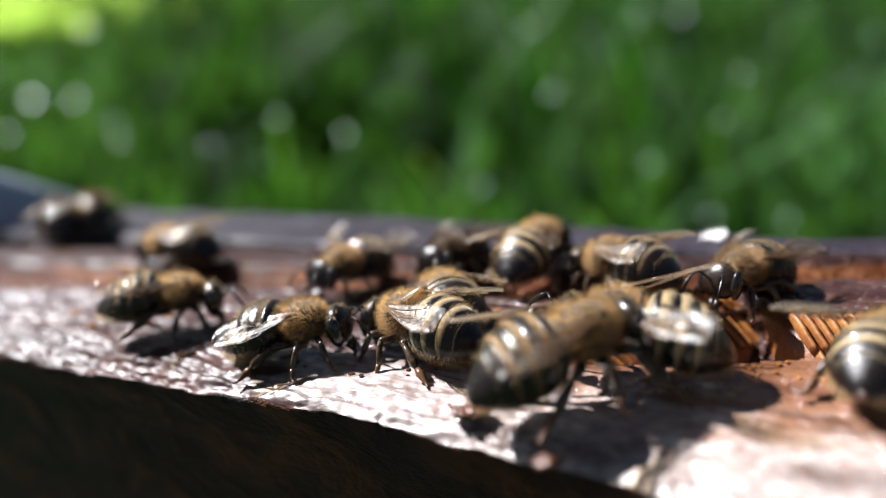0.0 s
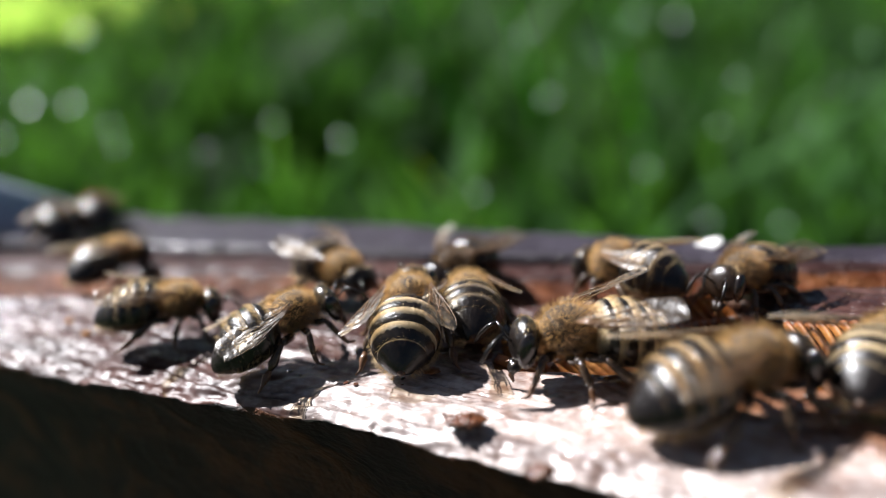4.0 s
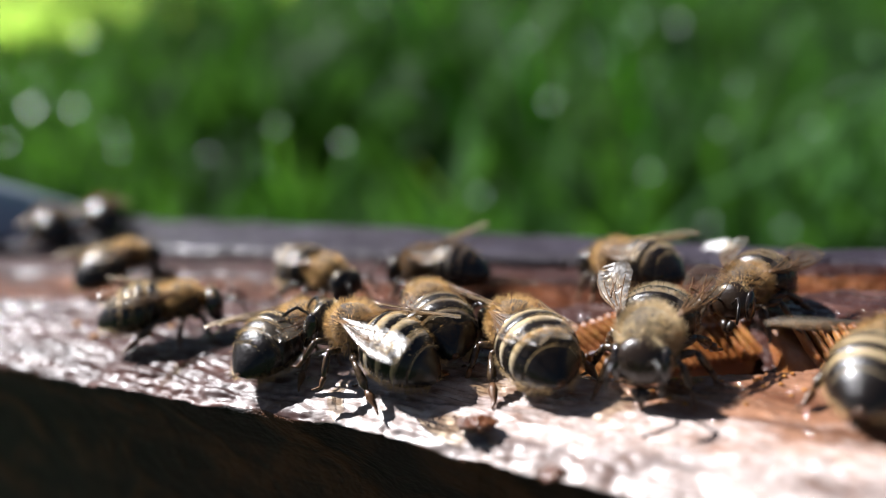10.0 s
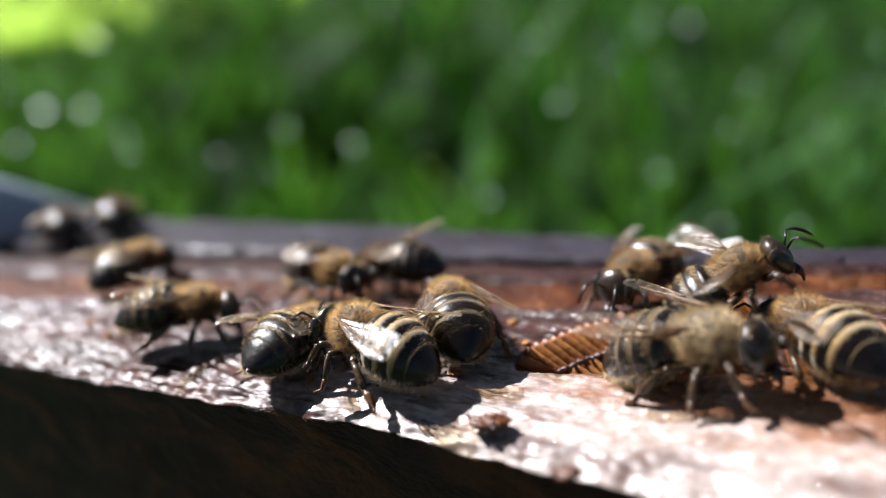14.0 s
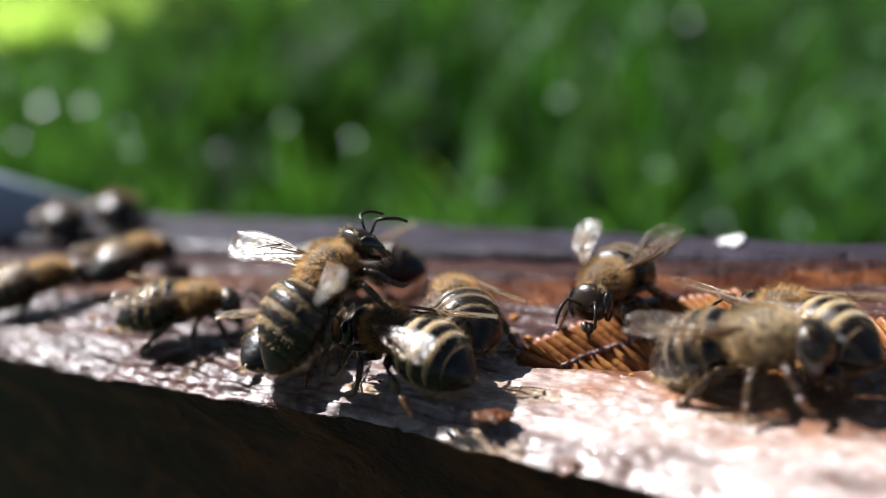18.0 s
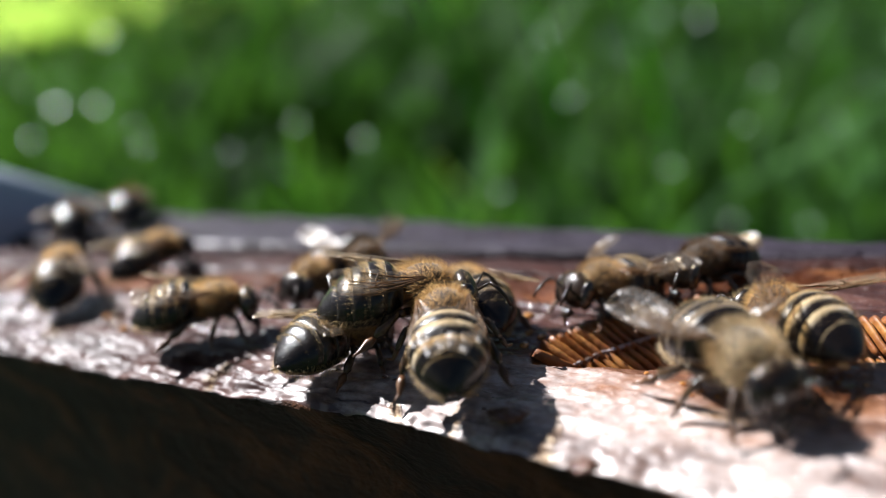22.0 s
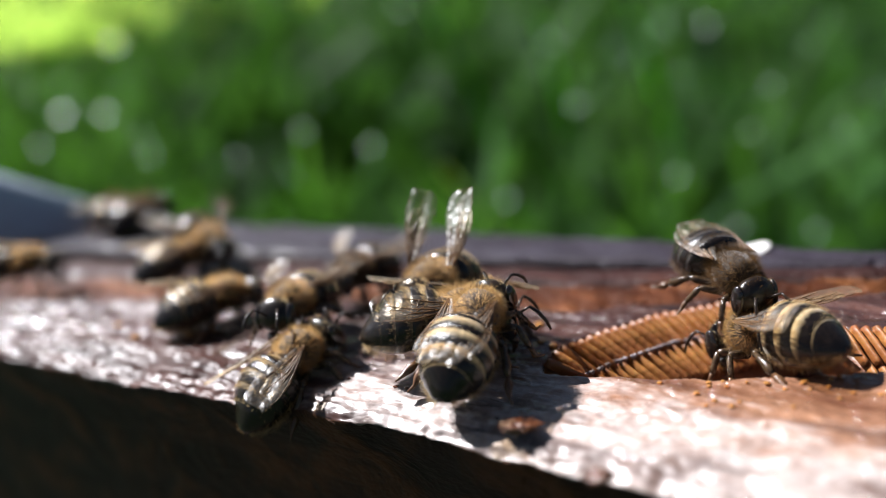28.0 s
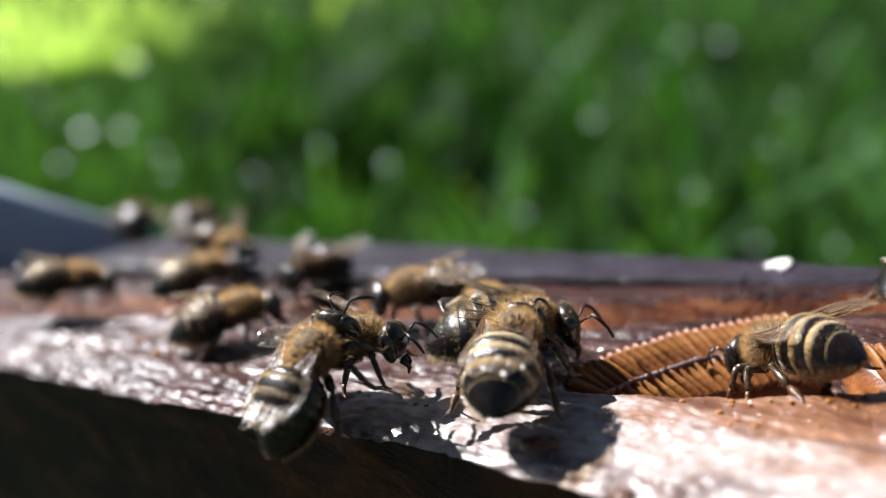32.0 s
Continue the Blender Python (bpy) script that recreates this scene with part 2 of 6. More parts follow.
def plate(name, lo, hi, reach):
    """A back plate: a downy band at its front that thins out into glossy black shell."""
    a = Mat(name)
    at = a.t.nodes.new("ShaderNodeAttribute")
    at.attribute_name = "band"
    add = a.t.nodes.new("ShaderNodeMath")
    add.operation, add.inputs[1].default_value = "MULTIPLY_ADD", 0.55
    fuzz = a.noise(3400, 3, 0.7, ((3.0, 1.0, 1.0), 0))
    a.link(fuzz, add.inputs[0])
    a.link(at.outputs["Fac"], add.inputs[2])
    down = a.ramp(add.outputs[0], [(0.1 + 0.28 * reach, (1.0,)), (0.3 + 0.42 * reach, (0.0,))])
    shell = a.ramp(a.noise(2600, 3), [(0.3, (0.003, 0.0022, 0.002)), (0.75, (0.012, 0.008, 0.006))])
    a.set(a.mix(down, shell, a.ramp(fuzz, [(0.3, lo), (0.7, hi)])), a.ramp(down, [(0.0, (0.27,)), (1.0, (0.75,))]), spec=0.35)
    a.link(a.ramp(down, [(0.0, (0.25,)), (0.6, (0.0,))]), a.b.inputs["Coat Weight"])
    a.b.inputs["Coat Roughness"].default_value = 0.12
    a.link(a.ramp(down, [(0.0, (0.0,)), (1.0, (0.5,))]), a.b.inputs["Sheen Weight"])
    a.bump([(fuzz, 0.00006, 1.0), (a.noise(5200, 3), 0.00005, 0.7)])
    return a.m


M_PLATE = plate("banded_plate", (0.025, 0.015, 0.006), (0.2, 0.125, 0.05), 0.9)
M_PLATE_GOLD = plate("golden_plate", (0.22, 0.15, 0.065), (0.72, 0.56, 0.31), 1.32)
M_PLATE_DARK = plate("dark_plate", (0.01, 0.006, 0.003), (0.06, 0.036, 0.016), 0.7)
M_PLATE_AMBER = plate("amber_plate", (0.06, 0.03, 0.01), (0.42, 0.24, 0.08), 1.1)
M_DOWN = downy("brown_down", (0.008, 0.005, 0.003), (0.045, 0.026, 0.011))


def hair(name, lo, hi):
    """Fine hair, dark from the front and glowing when the sun is behind it."""
    a = Mat(name)
    c = a.ramp(a.rnd(True), [(0.0, lo), (1.0, hi)])
    a.set(a.mix(1.0, c, (0.46, 0.4, 0.31), "MULTIPLY"), 0.45)
    tr = a.t.nodes.new("ShaderNodeBsdfTranslucent")
    mx = a.t.nodes.new("ShaderNodeMixShader")
    mx.inputs[0].default_value = 0.5
    a.link(a.mix(1.0, c, (1.6, 1.45, 1.2), "MULTIPLY"), tr.inputs["Color"])
    a.link(a.b.outputs[0], mx.inputs[1])
    a.link(tr.outputs[0], mx.inputs[2])
    a.link(mx.outputs[0], a.out.inputs["Surface"])
    return a.m


M_HAIR = hair("tan_hair", (0.08, 0.042, 0.016), (0.78, 0.55, 0.28))
M_DARK_HAIR = hair("dark_hair", (0.04, 0.022, 0.008), (0.2, 0.12, 0.05))
# Pale fur, lightened further to put a sunlit side into its colour.
M_CREAM = hair("cream_hair", (0.4, 0.32, 0.2), (0.85, 0.76, 0.58))
M_PALE = hair("pale_hair", (0.2, 0.14, 0.075), (0.75, 0.62, 0.4))


def eye_shell():
    a = Mat("eye_shell")
    a.set((0.012, 0.009, 0.008), 0.16, coat=0.4)
    v = a.t.nodes.new("ShaderNodeTexVoronoi")
    v.inputs["Scale"].default_value = 14000
    a.link(a.co, v.inputs["Vector"])
    a.bump([(v.outputs["Distance"], 0.00001, 0.4)])
    return a.m


M_EYE = eye_shell()


def wing_film():
    a = Mat("wing_film")
    a.set(a.ramp(a.noise(700, 3), [(0.3, (0.2, 0.13, 0.07)), (0.7, (0.4, 0.3, 0.19))]), 0.22, spec=1.0)
    a.bump([(a.noise(420, 3), 0.0005, 1.0), (a.noise(1300, 2), 0.00008, 1.0)])
    tp = a.t.nodes.new("ShaderNodeBsdfTransparent")
    tp.inputs["Color"].default_value = (0.93, 0.85, 0.72, 1)
    tl = a.t.nodes.new("ShaderNodeBsdfTranslucent")
    tl.inputs["Color"].default_value = (0.7, 0.6, 0.46, 1)
    gl = a.t.nodes.new("ShaderNodeBsdfGlossy")
    gl.inputs["Roughness"].default_value = 0.46
    a.link(a.b.inputs["Normal"].links[0].from_socket, gl.inputs["Normal"])
    m0 = a.t.nodes.new("ShaderNodeMixShader")
    m1 = a.t.nodes.new("ShaderNodeMixShader")
    m2 = a.t.nodes.new("ShaderNodeMixShader")
    m0.inputs[0].default_value, m1.inputs[0].default_value, m2.inputs[0].default_value = 0.5, 0.35, 0.19
    a.link(a.b.outputs[0], m0.inputs[1])
    a.link(gl.outputs[0], m0.inputs[2])
    a.link(m0.outputs[0], m1.inputs[1])
    a.link(tl.outputs[0], m1.inputs[2])
    a.link(tp.outputs[0], m2.inputs[1])
    a.link(m1.outputs[0], m2.inputs[2])
    a.link(m2.outputs[0], a.out.inputs["Surface"])
    return a.m


M_WING = wing_film()
M_VEIN = chitin("vein", (0.06, 0.03, 0.012), (0.16, 0.08, 0.03), 0.4)


def leafy(name, lo, hi, through_part=0.4, rough=0.6):
    a = Mat(name)
    r = a.rnd(True)
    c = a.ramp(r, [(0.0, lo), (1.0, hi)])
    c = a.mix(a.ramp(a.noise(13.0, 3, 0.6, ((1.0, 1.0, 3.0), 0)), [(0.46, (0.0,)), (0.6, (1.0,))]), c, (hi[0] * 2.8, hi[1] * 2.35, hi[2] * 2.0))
    a.set(c, rough, spec=0.1 if rough > 0.5 else 0.2)
    tr = a.t.nodes.new("ShaderNodeBsdfTranslucent")
    mx = a.t.nodes.new("ShaderNodeMixShader")
    mx.inputs[0].default_value = through_part
    a.link(a.mix(1.0, c, (1.5, 1.5, 0.6), "MULTIPLY"), tr.inputs["Color"])
    a.link(a.b.outputs[0], mx.inputs[1])
    a.link(tr.outputs[0], mx.inputs[2])
    a.link(mx.outputs[0], a.out.inputs["Surface"])
    return a.m


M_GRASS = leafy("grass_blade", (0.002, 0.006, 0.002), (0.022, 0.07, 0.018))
# Dark tone for the painted shaded patch and for the single dark blades.
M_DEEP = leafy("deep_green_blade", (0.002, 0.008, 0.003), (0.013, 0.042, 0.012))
# Paler copy of the grass colour, with the sunlight painted in.
M_SUNLIT_TONE = leafy("sunlit_tone_grass", (0.14, 0.25, 0.09), (0.29, 0.45, 0.2))
M_BLADE = leafy("bright_blade", (0.07, 0.2, 0.028), (0.11, 0.29, 0.045))
M_PALE_LEAF = leafy("pale_leaf", (0.2, 0.33, 0.2), (0.32, 0.46, 0.3))
M_GLINT_LEAF = leafy("shiny_leaf", (0.05, 0.12, 0.08), (0.1, 0.22, 0.15), 0.3, 0.4)


def soil():
    a = Mat("meadow_floor")
    big = a.noise(0.8, 4)
    c = a.mix(a.ramp(a.noise(28, 5), [(0.3, (0.0,)), (0.7, (1.0,))]), (0.007, 0.01, 0.004), (0.018, 0.026, 0.009))
    c = a.mix(a.ramp(big, [(0.45, (0.0,)), (0.75, (0.8,))]), c, (0.03, 0.05, 0.016))
    a.set(c, 0.8)
    a.bump([(a.noise(40, 5), 0.05, 1.0)])
    return a.m


M_SOIL = soil()


def cover_paint():
    a = Mat("grey_cover_paint")
    c = a.ramp(a.noise(55, 5), [(0.3, (0.38, 0.44, 0.55)), (0.7, (0.52, 0.58, 0.68))])
    a.set(c, a.ramp(a.noise(200, 4), [(0.3, (0.4,)), (0.7, (0.65,))]))
    a.bump([(a.noise(600, 4), 0.0002, 0.6)])
    return a.m


M_COVER = cover_paint()


def petal():
    a = Mat("white_flake")
    a.set(a.ramp(a.noise(900, 3), [(0.3, (0.6, 0.58, 0.54)), (0.7, (0.86, 0.85, 0.82))]), 0.4)
    a.bump([(a.noise(800, 3), 0.0002, 0.5)])
    return a.m


M_FLAKE = petal()


# ---- mesh helpers ----
MM = 0.001


def finish(name, bm, mats, parent=None, m=None, smooth=True):
    me = bpy.data.meshes.new(name)
    bmesh.ops.recalc_face_normals(bm, faces=bm.faces[:])
    bm.to_mesh(me)
    bm.free()
    for x in mats if isinstance(mats, (list, tuple)) else [mats]:
        me.materials.append(x)
    me.polygons.foreach_set("use_smooth", [smooth] * len(me.polygons))
    ob = new(name, me)
    if parent:
        ob.parent = parent
    if m is not None:
        ob.matrix_basis = m
    return ob


def part(name, bm, mats, parent, label="", m=None):
    return tagged(finish(name, bm, mats, parent, m), label)


def from_lists(name, verts, faces, mat, smooth=True):
    me = bpy.data.meshes.new(name)
    me.from_pydata(verts, [], faces)
    me.materials.append(mat)
    me.polygons.foreach_set("use_smooth", [smooth] * len(me.polygons))
    me.update()
    return new(name, me)


def ball(bm, c, r, seg=18, rings=12, bulge=None, tilt=0.0):
    """An ellipsoid with an optional bulge(direction) that scales it."""
    turn = Matrix.Rotation(tilt, 3, "Y")
    rows = []
    for i in range(rings + 1):
        th = math.pi * i / rings
        row = []
        for j in range(seg):
            ph = 2 * math.pi * j / seg
            d = Vector((math.sin(th) * math.cos(ph), math.sin(th) * math.sin(ph), math.cos(th)))
            k = bulge(d) if bulge else 1.0
            row.append(bm.verts.new(Vector(c) + turn @ Vector((d.x * r[0] * k, d.y * r[1] * k, d.z * r[2] * k))))
            if i in (0, rings):
                break
        rows.append(row)
    for a, b in zip(rows, rows[1:]):
        for j in range(seg):
            k = (j + 1) % seg
            if len(a) == 1:
                bm.faces.new((a[0], b[j], b[k]))
            elif len(b) == 1:
                bm.faces.new((a[j], b[0], a[k]))
            else:
                bm.faces.new((a[j], b[j], b[k], a[k]))


def tube(bm, pts, radii, seg=7, flat=1.0):
    """A closed tube along pts; flat squeezes it sideways."""
    pts = [Vector(p) for p in pts]
    rings = []
    for i, p in enumerate(pts):
        d = (pts[min(i + 1, len(pts) - 1)] - pts[max(i - 1, 0)]).normalized()
        s = d.cross(Vector((0, 0, 1)))
        s = s.normalized() if s.length > 1e-6 else Vector((1, 0, 0))
        u = s.cross(d)
        rings.append([bm.verts.new(p + radii[i] * (math.cos(a) * s * flat + math.sin(a) * u))
                      for a in (2 * math.pi * j / seg for j in range(seg))])
    for a, b in zip(rings, rings[1:]):
        for j in range(seg):
            k = (j + 1) % seg
            bm.faces.new((a[j], a[k], b[k], b[j]))
    bm.faces.new(rings[0][::-1])
    bm.faces.new(rings[-1])


def strand(bm, p, d, length, width, bend=0.25):
    """One hair: a thin bent blade."""
    side = d.cross(Vector((random.uniform(-1, 1), random.uniform(-1, 1), random.uniform(-1, 1)))).normalized() * width
    mid = p + d * length * 0.55
    tip = p + (d + Vector((-bend, 0, random.uniform(-0.15, 0.1)))) * length
    a, b = bm.verts.new(p - side), bm.verts.new(p + side)
    c, e = bm.verts.new(mid + side * 0.8), bm.verts.new(mid - side * 0.8)
    bm.faces.new((a, b, c, e))
    bm.faces.new((e, c, bm.verts.new(tip)))


# ---- ground ----
GROUND = -0.30


def rise(x, y):
    """The meadow is nearly level by the hive; the bank behind it is shaped to fill the camera's view."""
    bumps = 0.03 * noise.noise((x * 0.7, y * 0.7, 0)) if abs(x) < 9 and abs(y) < 12 else 0.0
    return bumps + 4.5 * max(0.0, min(1.0, (y - 5.0) / 25.0)) ** 1.3


def build_ground():
    bm = bmesh.new()
    edges = [-400, -120, -60, -40, -30, -20, -14, -10, -8, -6, -4, -2, -1, 0, 1, 2, 4, 6, 8, 10, 14, 20, 30, 40, 60, 120, 400]
    grid = [[bm.verts.new((x, y + 3, GROUND + rise(x, y + 3))) for x in edges] for y in edges]
    for a, b in zip(grid, grid[1:]):
        for i in range(len(edges) - 1):
            bm.faces.new((a[i], a[i + 1], b[i + 1], b[i]))
    tagged(finish("ground", bm, M_SOIL), "green meadow floor under long grass", "ground", kind="structure")


build_ground()


def build_grass(name, count, near, far, tall, wide, seed, label, mat=M_GRASS, side=None):
    rng = np.random.default_rng(seed)
    y = near + (far - near) * rng.random(count) ** 1.35
    x = (rng.random(count) * 2 - 1) * (0.9 + y * 0.85)
    if side:
        x = rng.normal(side[0], side[1], count) * y
    height = tall * (0.45 + 0.75 * rng.random(count)) * (0.75 + 0.5 * np.sin(x * 5.1 + 1) * np.sin(y * 4.3))
    turn = rng.random(count) * 2 * np.pi
    lean = rng.normal(0.0, 0.32, (count, 2)) + np.array((0.06, 0.0))
    half = wide * (0.6 + 0.8 * rng.random(count)) / 2
    floor = [GROUND + rise(float(p), float(q)) for p, q in zip(x, y)]
    verts, faces = [], []
    for i in range(count):
        sx, sy = half[i] * math.cos(turn[i]), half[i] * math.sin(turn[i])
        base = len(verts)
        for k, (up, w) in enumerate(((0.0, 0.8), (0.4, 1.0), (0.75, 0.75))):
            bx = x[i] + lean[i, 0] * height[i] * up * up
            by = y[i] + lean[i, 1] * height[i] * up * up
            z = floor[i] + height[i] * up * (1 - 0.12 * up)
            verts += [(bx - sx * w, by - sy * w, z), (bx + sx * w, by + sy * w, z)]
        verts.append((x[i] + lean[i, 0] * height[i] * 1.1, y[i] + lean[i, 1] * height[i] * 1.1, floor[i] + height[i] * 0.9))
        faces += [(base, base + 1, base + 3, base + 2), (base + 2, base + 3, base + 5, base + 4), (base + 4, base + 5, base + 6)]
    tagged(from_lists(name, verts, faces, mat), label, "grass", kind="stuff")


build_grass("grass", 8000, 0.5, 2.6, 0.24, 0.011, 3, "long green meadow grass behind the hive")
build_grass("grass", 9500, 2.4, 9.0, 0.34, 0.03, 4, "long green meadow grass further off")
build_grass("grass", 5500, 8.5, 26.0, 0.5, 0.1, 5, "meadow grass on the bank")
# Spread by view angle, so that the painted sunlight falls upper left.
build_grass("grass", 2600, 7.0, 24.0, 0.5, 0.1, 6, "grass on the bank coloured pale green for a sunlit patch", M_SUNLIT_TONE, (-0.62, 0.17))
# Dark blades in a wedge of the view put shade into the meadow.
build_grass("grass", 3600, 1.2, 7.0, 0.36, 0.024, 13, "taller grass behind the hive coloured dark for a shaded patch", M_DEEP, (-0.13, 0.085))
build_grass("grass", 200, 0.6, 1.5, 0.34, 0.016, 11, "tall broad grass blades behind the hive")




def build_lawn():
    """Shorter grass round the hive and behind the camera."""
    rng = np.random.default_rng(17)
    verts, faces = [], []
    for k in range(15000):
        x, y = rng.uniform(-5, 5), rng.uniform(-4.5, 0.7)
        if -0.5 < x < 0.5 and -0.12 < y < 0.4:
            continue
        a, h, w = rng.random() * 6.28, rng.uniform(0.06, 0.16), rng.uniform(0.004, 0.009)
        dx, dy = w * math.cos(a), w * math.sin(a)
        lx, ly = rng.normal(0, 0.04, 2)
        z = GROUND + rise(x, y) - 0.01
        b = len(verts)
        verts += [(x - dx, y - dy, z), (x + dx, y + dy, z), (x + lx * 0.4 - dx * 0.7, y + ly * 0.4 - dy * 0.7, z + h * 0.6), (x + lx * 0.4 + dx * 0.7, y + ly * 0.4 + dy * 0.7, z + h * 0.6), (x + lx, y + ly, z + h)]
        faces += [(b, b + 1, b + 3, b + 2), (b + 2, b + 3, b + 4)]
    tagged(from_lists("grass", verts, faces, M_GRASS), "short green grass round the hive", "grass", kind="stuff")


build_lawn()


def build_glint_leaves():
    """Leaves added among the grass for glints, each turned to mirror the sun into the camera."""
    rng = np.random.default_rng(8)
    # These spots are placed along view rays to fit the camera's view.
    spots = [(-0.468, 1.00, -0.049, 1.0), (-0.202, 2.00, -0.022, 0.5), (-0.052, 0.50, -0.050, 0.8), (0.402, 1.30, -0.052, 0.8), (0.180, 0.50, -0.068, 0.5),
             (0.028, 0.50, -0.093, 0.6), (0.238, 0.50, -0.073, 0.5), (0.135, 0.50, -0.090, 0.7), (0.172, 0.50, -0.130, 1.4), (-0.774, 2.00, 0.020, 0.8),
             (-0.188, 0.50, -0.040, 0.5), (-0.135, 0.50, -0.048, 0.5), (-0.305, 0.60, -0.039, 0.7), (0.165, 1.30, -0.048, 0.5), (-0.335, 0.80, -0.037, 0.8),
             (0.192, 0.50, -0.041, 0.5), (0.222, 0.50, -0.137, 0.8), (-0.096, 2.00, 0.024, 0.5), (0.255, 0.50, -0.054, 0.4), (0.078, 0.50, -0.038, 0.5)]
    named = len(spots)
    for y in 0.5 + 2.2 * rng.random(110):
        spots.append((float((rng.random() * 2 - 1) * (0.1 + 0.5 * y)), float(y), GROUND + float(rng.uniform(0.12, 0.25)), float(rng.uniform(0.3, 0.7))))
    verts, faces = [], []
    for k, (x, y, z, size) in enumerate(spots):
        c = Vector((x, y, z))
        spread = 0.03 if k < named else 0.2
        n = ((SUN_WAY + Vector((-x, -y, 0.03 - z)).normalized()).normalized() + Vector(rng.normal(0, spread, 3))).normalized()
        s = n.orthogonal().normalized()
        u = n.cross(s)
        # Grows with distance, so that the leaf keeps its size in the view.
        r = 0.0055 * size * y
        b = len(verts)
        verts.append(tuple(c + n * r * 0.06))
        for j in range(9):
            a = 2 * math.pi * j / 9
            verts.append(tuple(c + (s * math.cos(a) + u * math.sin(a) * 1.3) * r * (1 - 0.2 * (j % 3 == 0))))
        faces += [(b, b + 1 + j, b + 1 + (j + 1) % 9) for j in range(9)]
    tagged(from_lists("clover_leaf", verts, faces, M_GLINT_LEAF), "leaves added in the grass to glint at the camera", "leaves", kind="stuff")


build_glint_leaves()


def build_blade(top, foot, width, mat, label):
    """One long grass blade that leans and tapers, with a folded mid-rib."""
    bm = bmesh.new()
    top, foot = Vector(top), Vector(foot)
    side = Vector((top.z - foot.z, 0, foot.x - top.x)).normalized()
    rows = []
    for i in range(13):
        q = i / 12
        p = foot.lerp(top, q) + side * 0.012 * math.sin(math.pi * q)
        w = width * (1 - 0.85 * q ** 2)
        rows.append([bm.verts.new(p + side * w * v + Vector((0, d, 0)) * w) for v, d in ((-1, 0), (0, 0.5), (1, 0), (0, 0.62))])
    for a, b in zip(rows, rows[1:]):
        for j in range(4):
            bm.faces.new((a[j], b[j], b[(j + 1) % 4], a[(j + 1) % 4]))
    tagged(finish("grass_blade", bm, mat), label, "grass blade")


for blade_top, blade_foot, blade_half, blade_mat, blade_label in (
        ((-0.1475, 0.70, -0.081), (-0.1116, 0.70, -0.3), 0.009, M_BLADE, "broad bright green grass blade behind the hive"),
        ((0.0903, 0.80, 0.0091), (0.1218, 0.80, -0.3), 0.011, M_BLADE, "broad bright green grass blade behind the hive"),
        ((0.2066, 0.75, -0.022), (0.3346, 0.75, -0.3), 0.008, M_BLADE, "leaning bright green grass blade behind the hive"),
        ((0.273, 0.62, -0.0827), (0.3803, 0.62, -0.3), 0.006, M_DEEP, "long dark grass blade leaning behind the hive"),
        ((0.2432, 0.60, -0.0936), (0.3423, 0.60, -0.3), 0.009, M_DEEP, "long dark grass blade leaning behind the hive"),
        ((-0.0121, 0.60, -0.0864), (0.0816, 0.60, -0.3), 0.006, M_PALE_LEAF, "pale grass blade leaning behind the hive"),
        ((-0.0194, 1.00, 0.0432), (0.0878, 1.00, -0.3), 0.010, M_BLADE, "tall bright green grass blade behind the hive"),
        ((0.3859, 0.70, -0.1306), (0.3536, 0.70, -0.3), 0.014, M_BLADE, "broad bright green grass blade behind the hive"),
        ((0.1952, 0.90, 0.0138), (0.2542, 0.90, -0.3), 0.009, M_BLADE, "tall bright green grass blade behind the hive"),
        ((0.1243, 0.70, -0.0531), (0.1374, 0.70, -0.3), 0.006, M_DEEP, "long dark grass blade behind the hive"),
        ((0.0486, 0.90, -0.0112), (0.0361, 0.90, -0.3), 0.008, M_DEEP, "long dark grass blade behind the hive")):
    build_blade(blade_top, blade_foot, blade_half, blade_mat, blade_label)


# ---- the hive: wall tops, bar, rim ----
def along(pts, u):
    """The point at u (0 to 1 over x) of a line of plan points in mm."""
    x = pts[0][0] + (pts[-1][0] - pts[0][0]) * u
    return x, float(np.interp(x, [p[0] for p in pts], [p[1] for p in pts]))


LIP = [(4.2, 61.6), (6.7, 60.5), (9.8, 59.3), (12.6, 58.2), (16.5, 57.1), (19.6, 56.7), (28.0, 55.9), (60.0, 52.0)]
BACK = [(4.2, 63.0), (5.5, 65.4), (10.0, 68.2), (15.6, 70.8), (22.0, 72.0), (27.0, 72.4), (28.6, 68.0), (30.0, 63.6), (36.0, 62.2), (60.0, 58.0)]


def hollow(x, y):
    """How deep the torn comb hollow is at a plan point (mm, 0 outside)."""
    if x < 4.2:
        return 0.0
    lo = float(np.interp(x, [p[0] for p in LIP], [p[1] for p in LIP]))
    hi = float(np.interp(x, [p[0] for p in BACK], [p[1] for p in BACK]))
    if y <= lo or y >= hi:
        return 0.0
    return -6.5 * min(1.0, (y - lo) / 0.8) * min(1.0, (hi - y) / 7.5 + 0.12)


def skin(x, y, rough=1.0):
    """Uneven wax and wood on the wall top, in mm."""
    a = noise.noise((x * 0.11, y * 0.16, 1.0)) * 0.35
    b = noise.noise((x * 0.35, y * 0.6, 4.0)) * 0.22
    c = abs(noise.noise((x * 0.9, y * 1.1, 9.0))) * 0.04
    d = noise.noise((x * 2.2, y * 2.2, 2.0)) * 0.015
    g = 0.1 - abs(noise.noise((x * 0.2 - y * 0.12, y * 1.3 + x * 0.75, 7.0))) * 0.25
    h = noise.noise((x * 0.45 - y * 0.3, y * 2.9 + x * 1.7, 3.0)) * 0.06
    return (a + b + c + d + g + h) * rough - 0.17


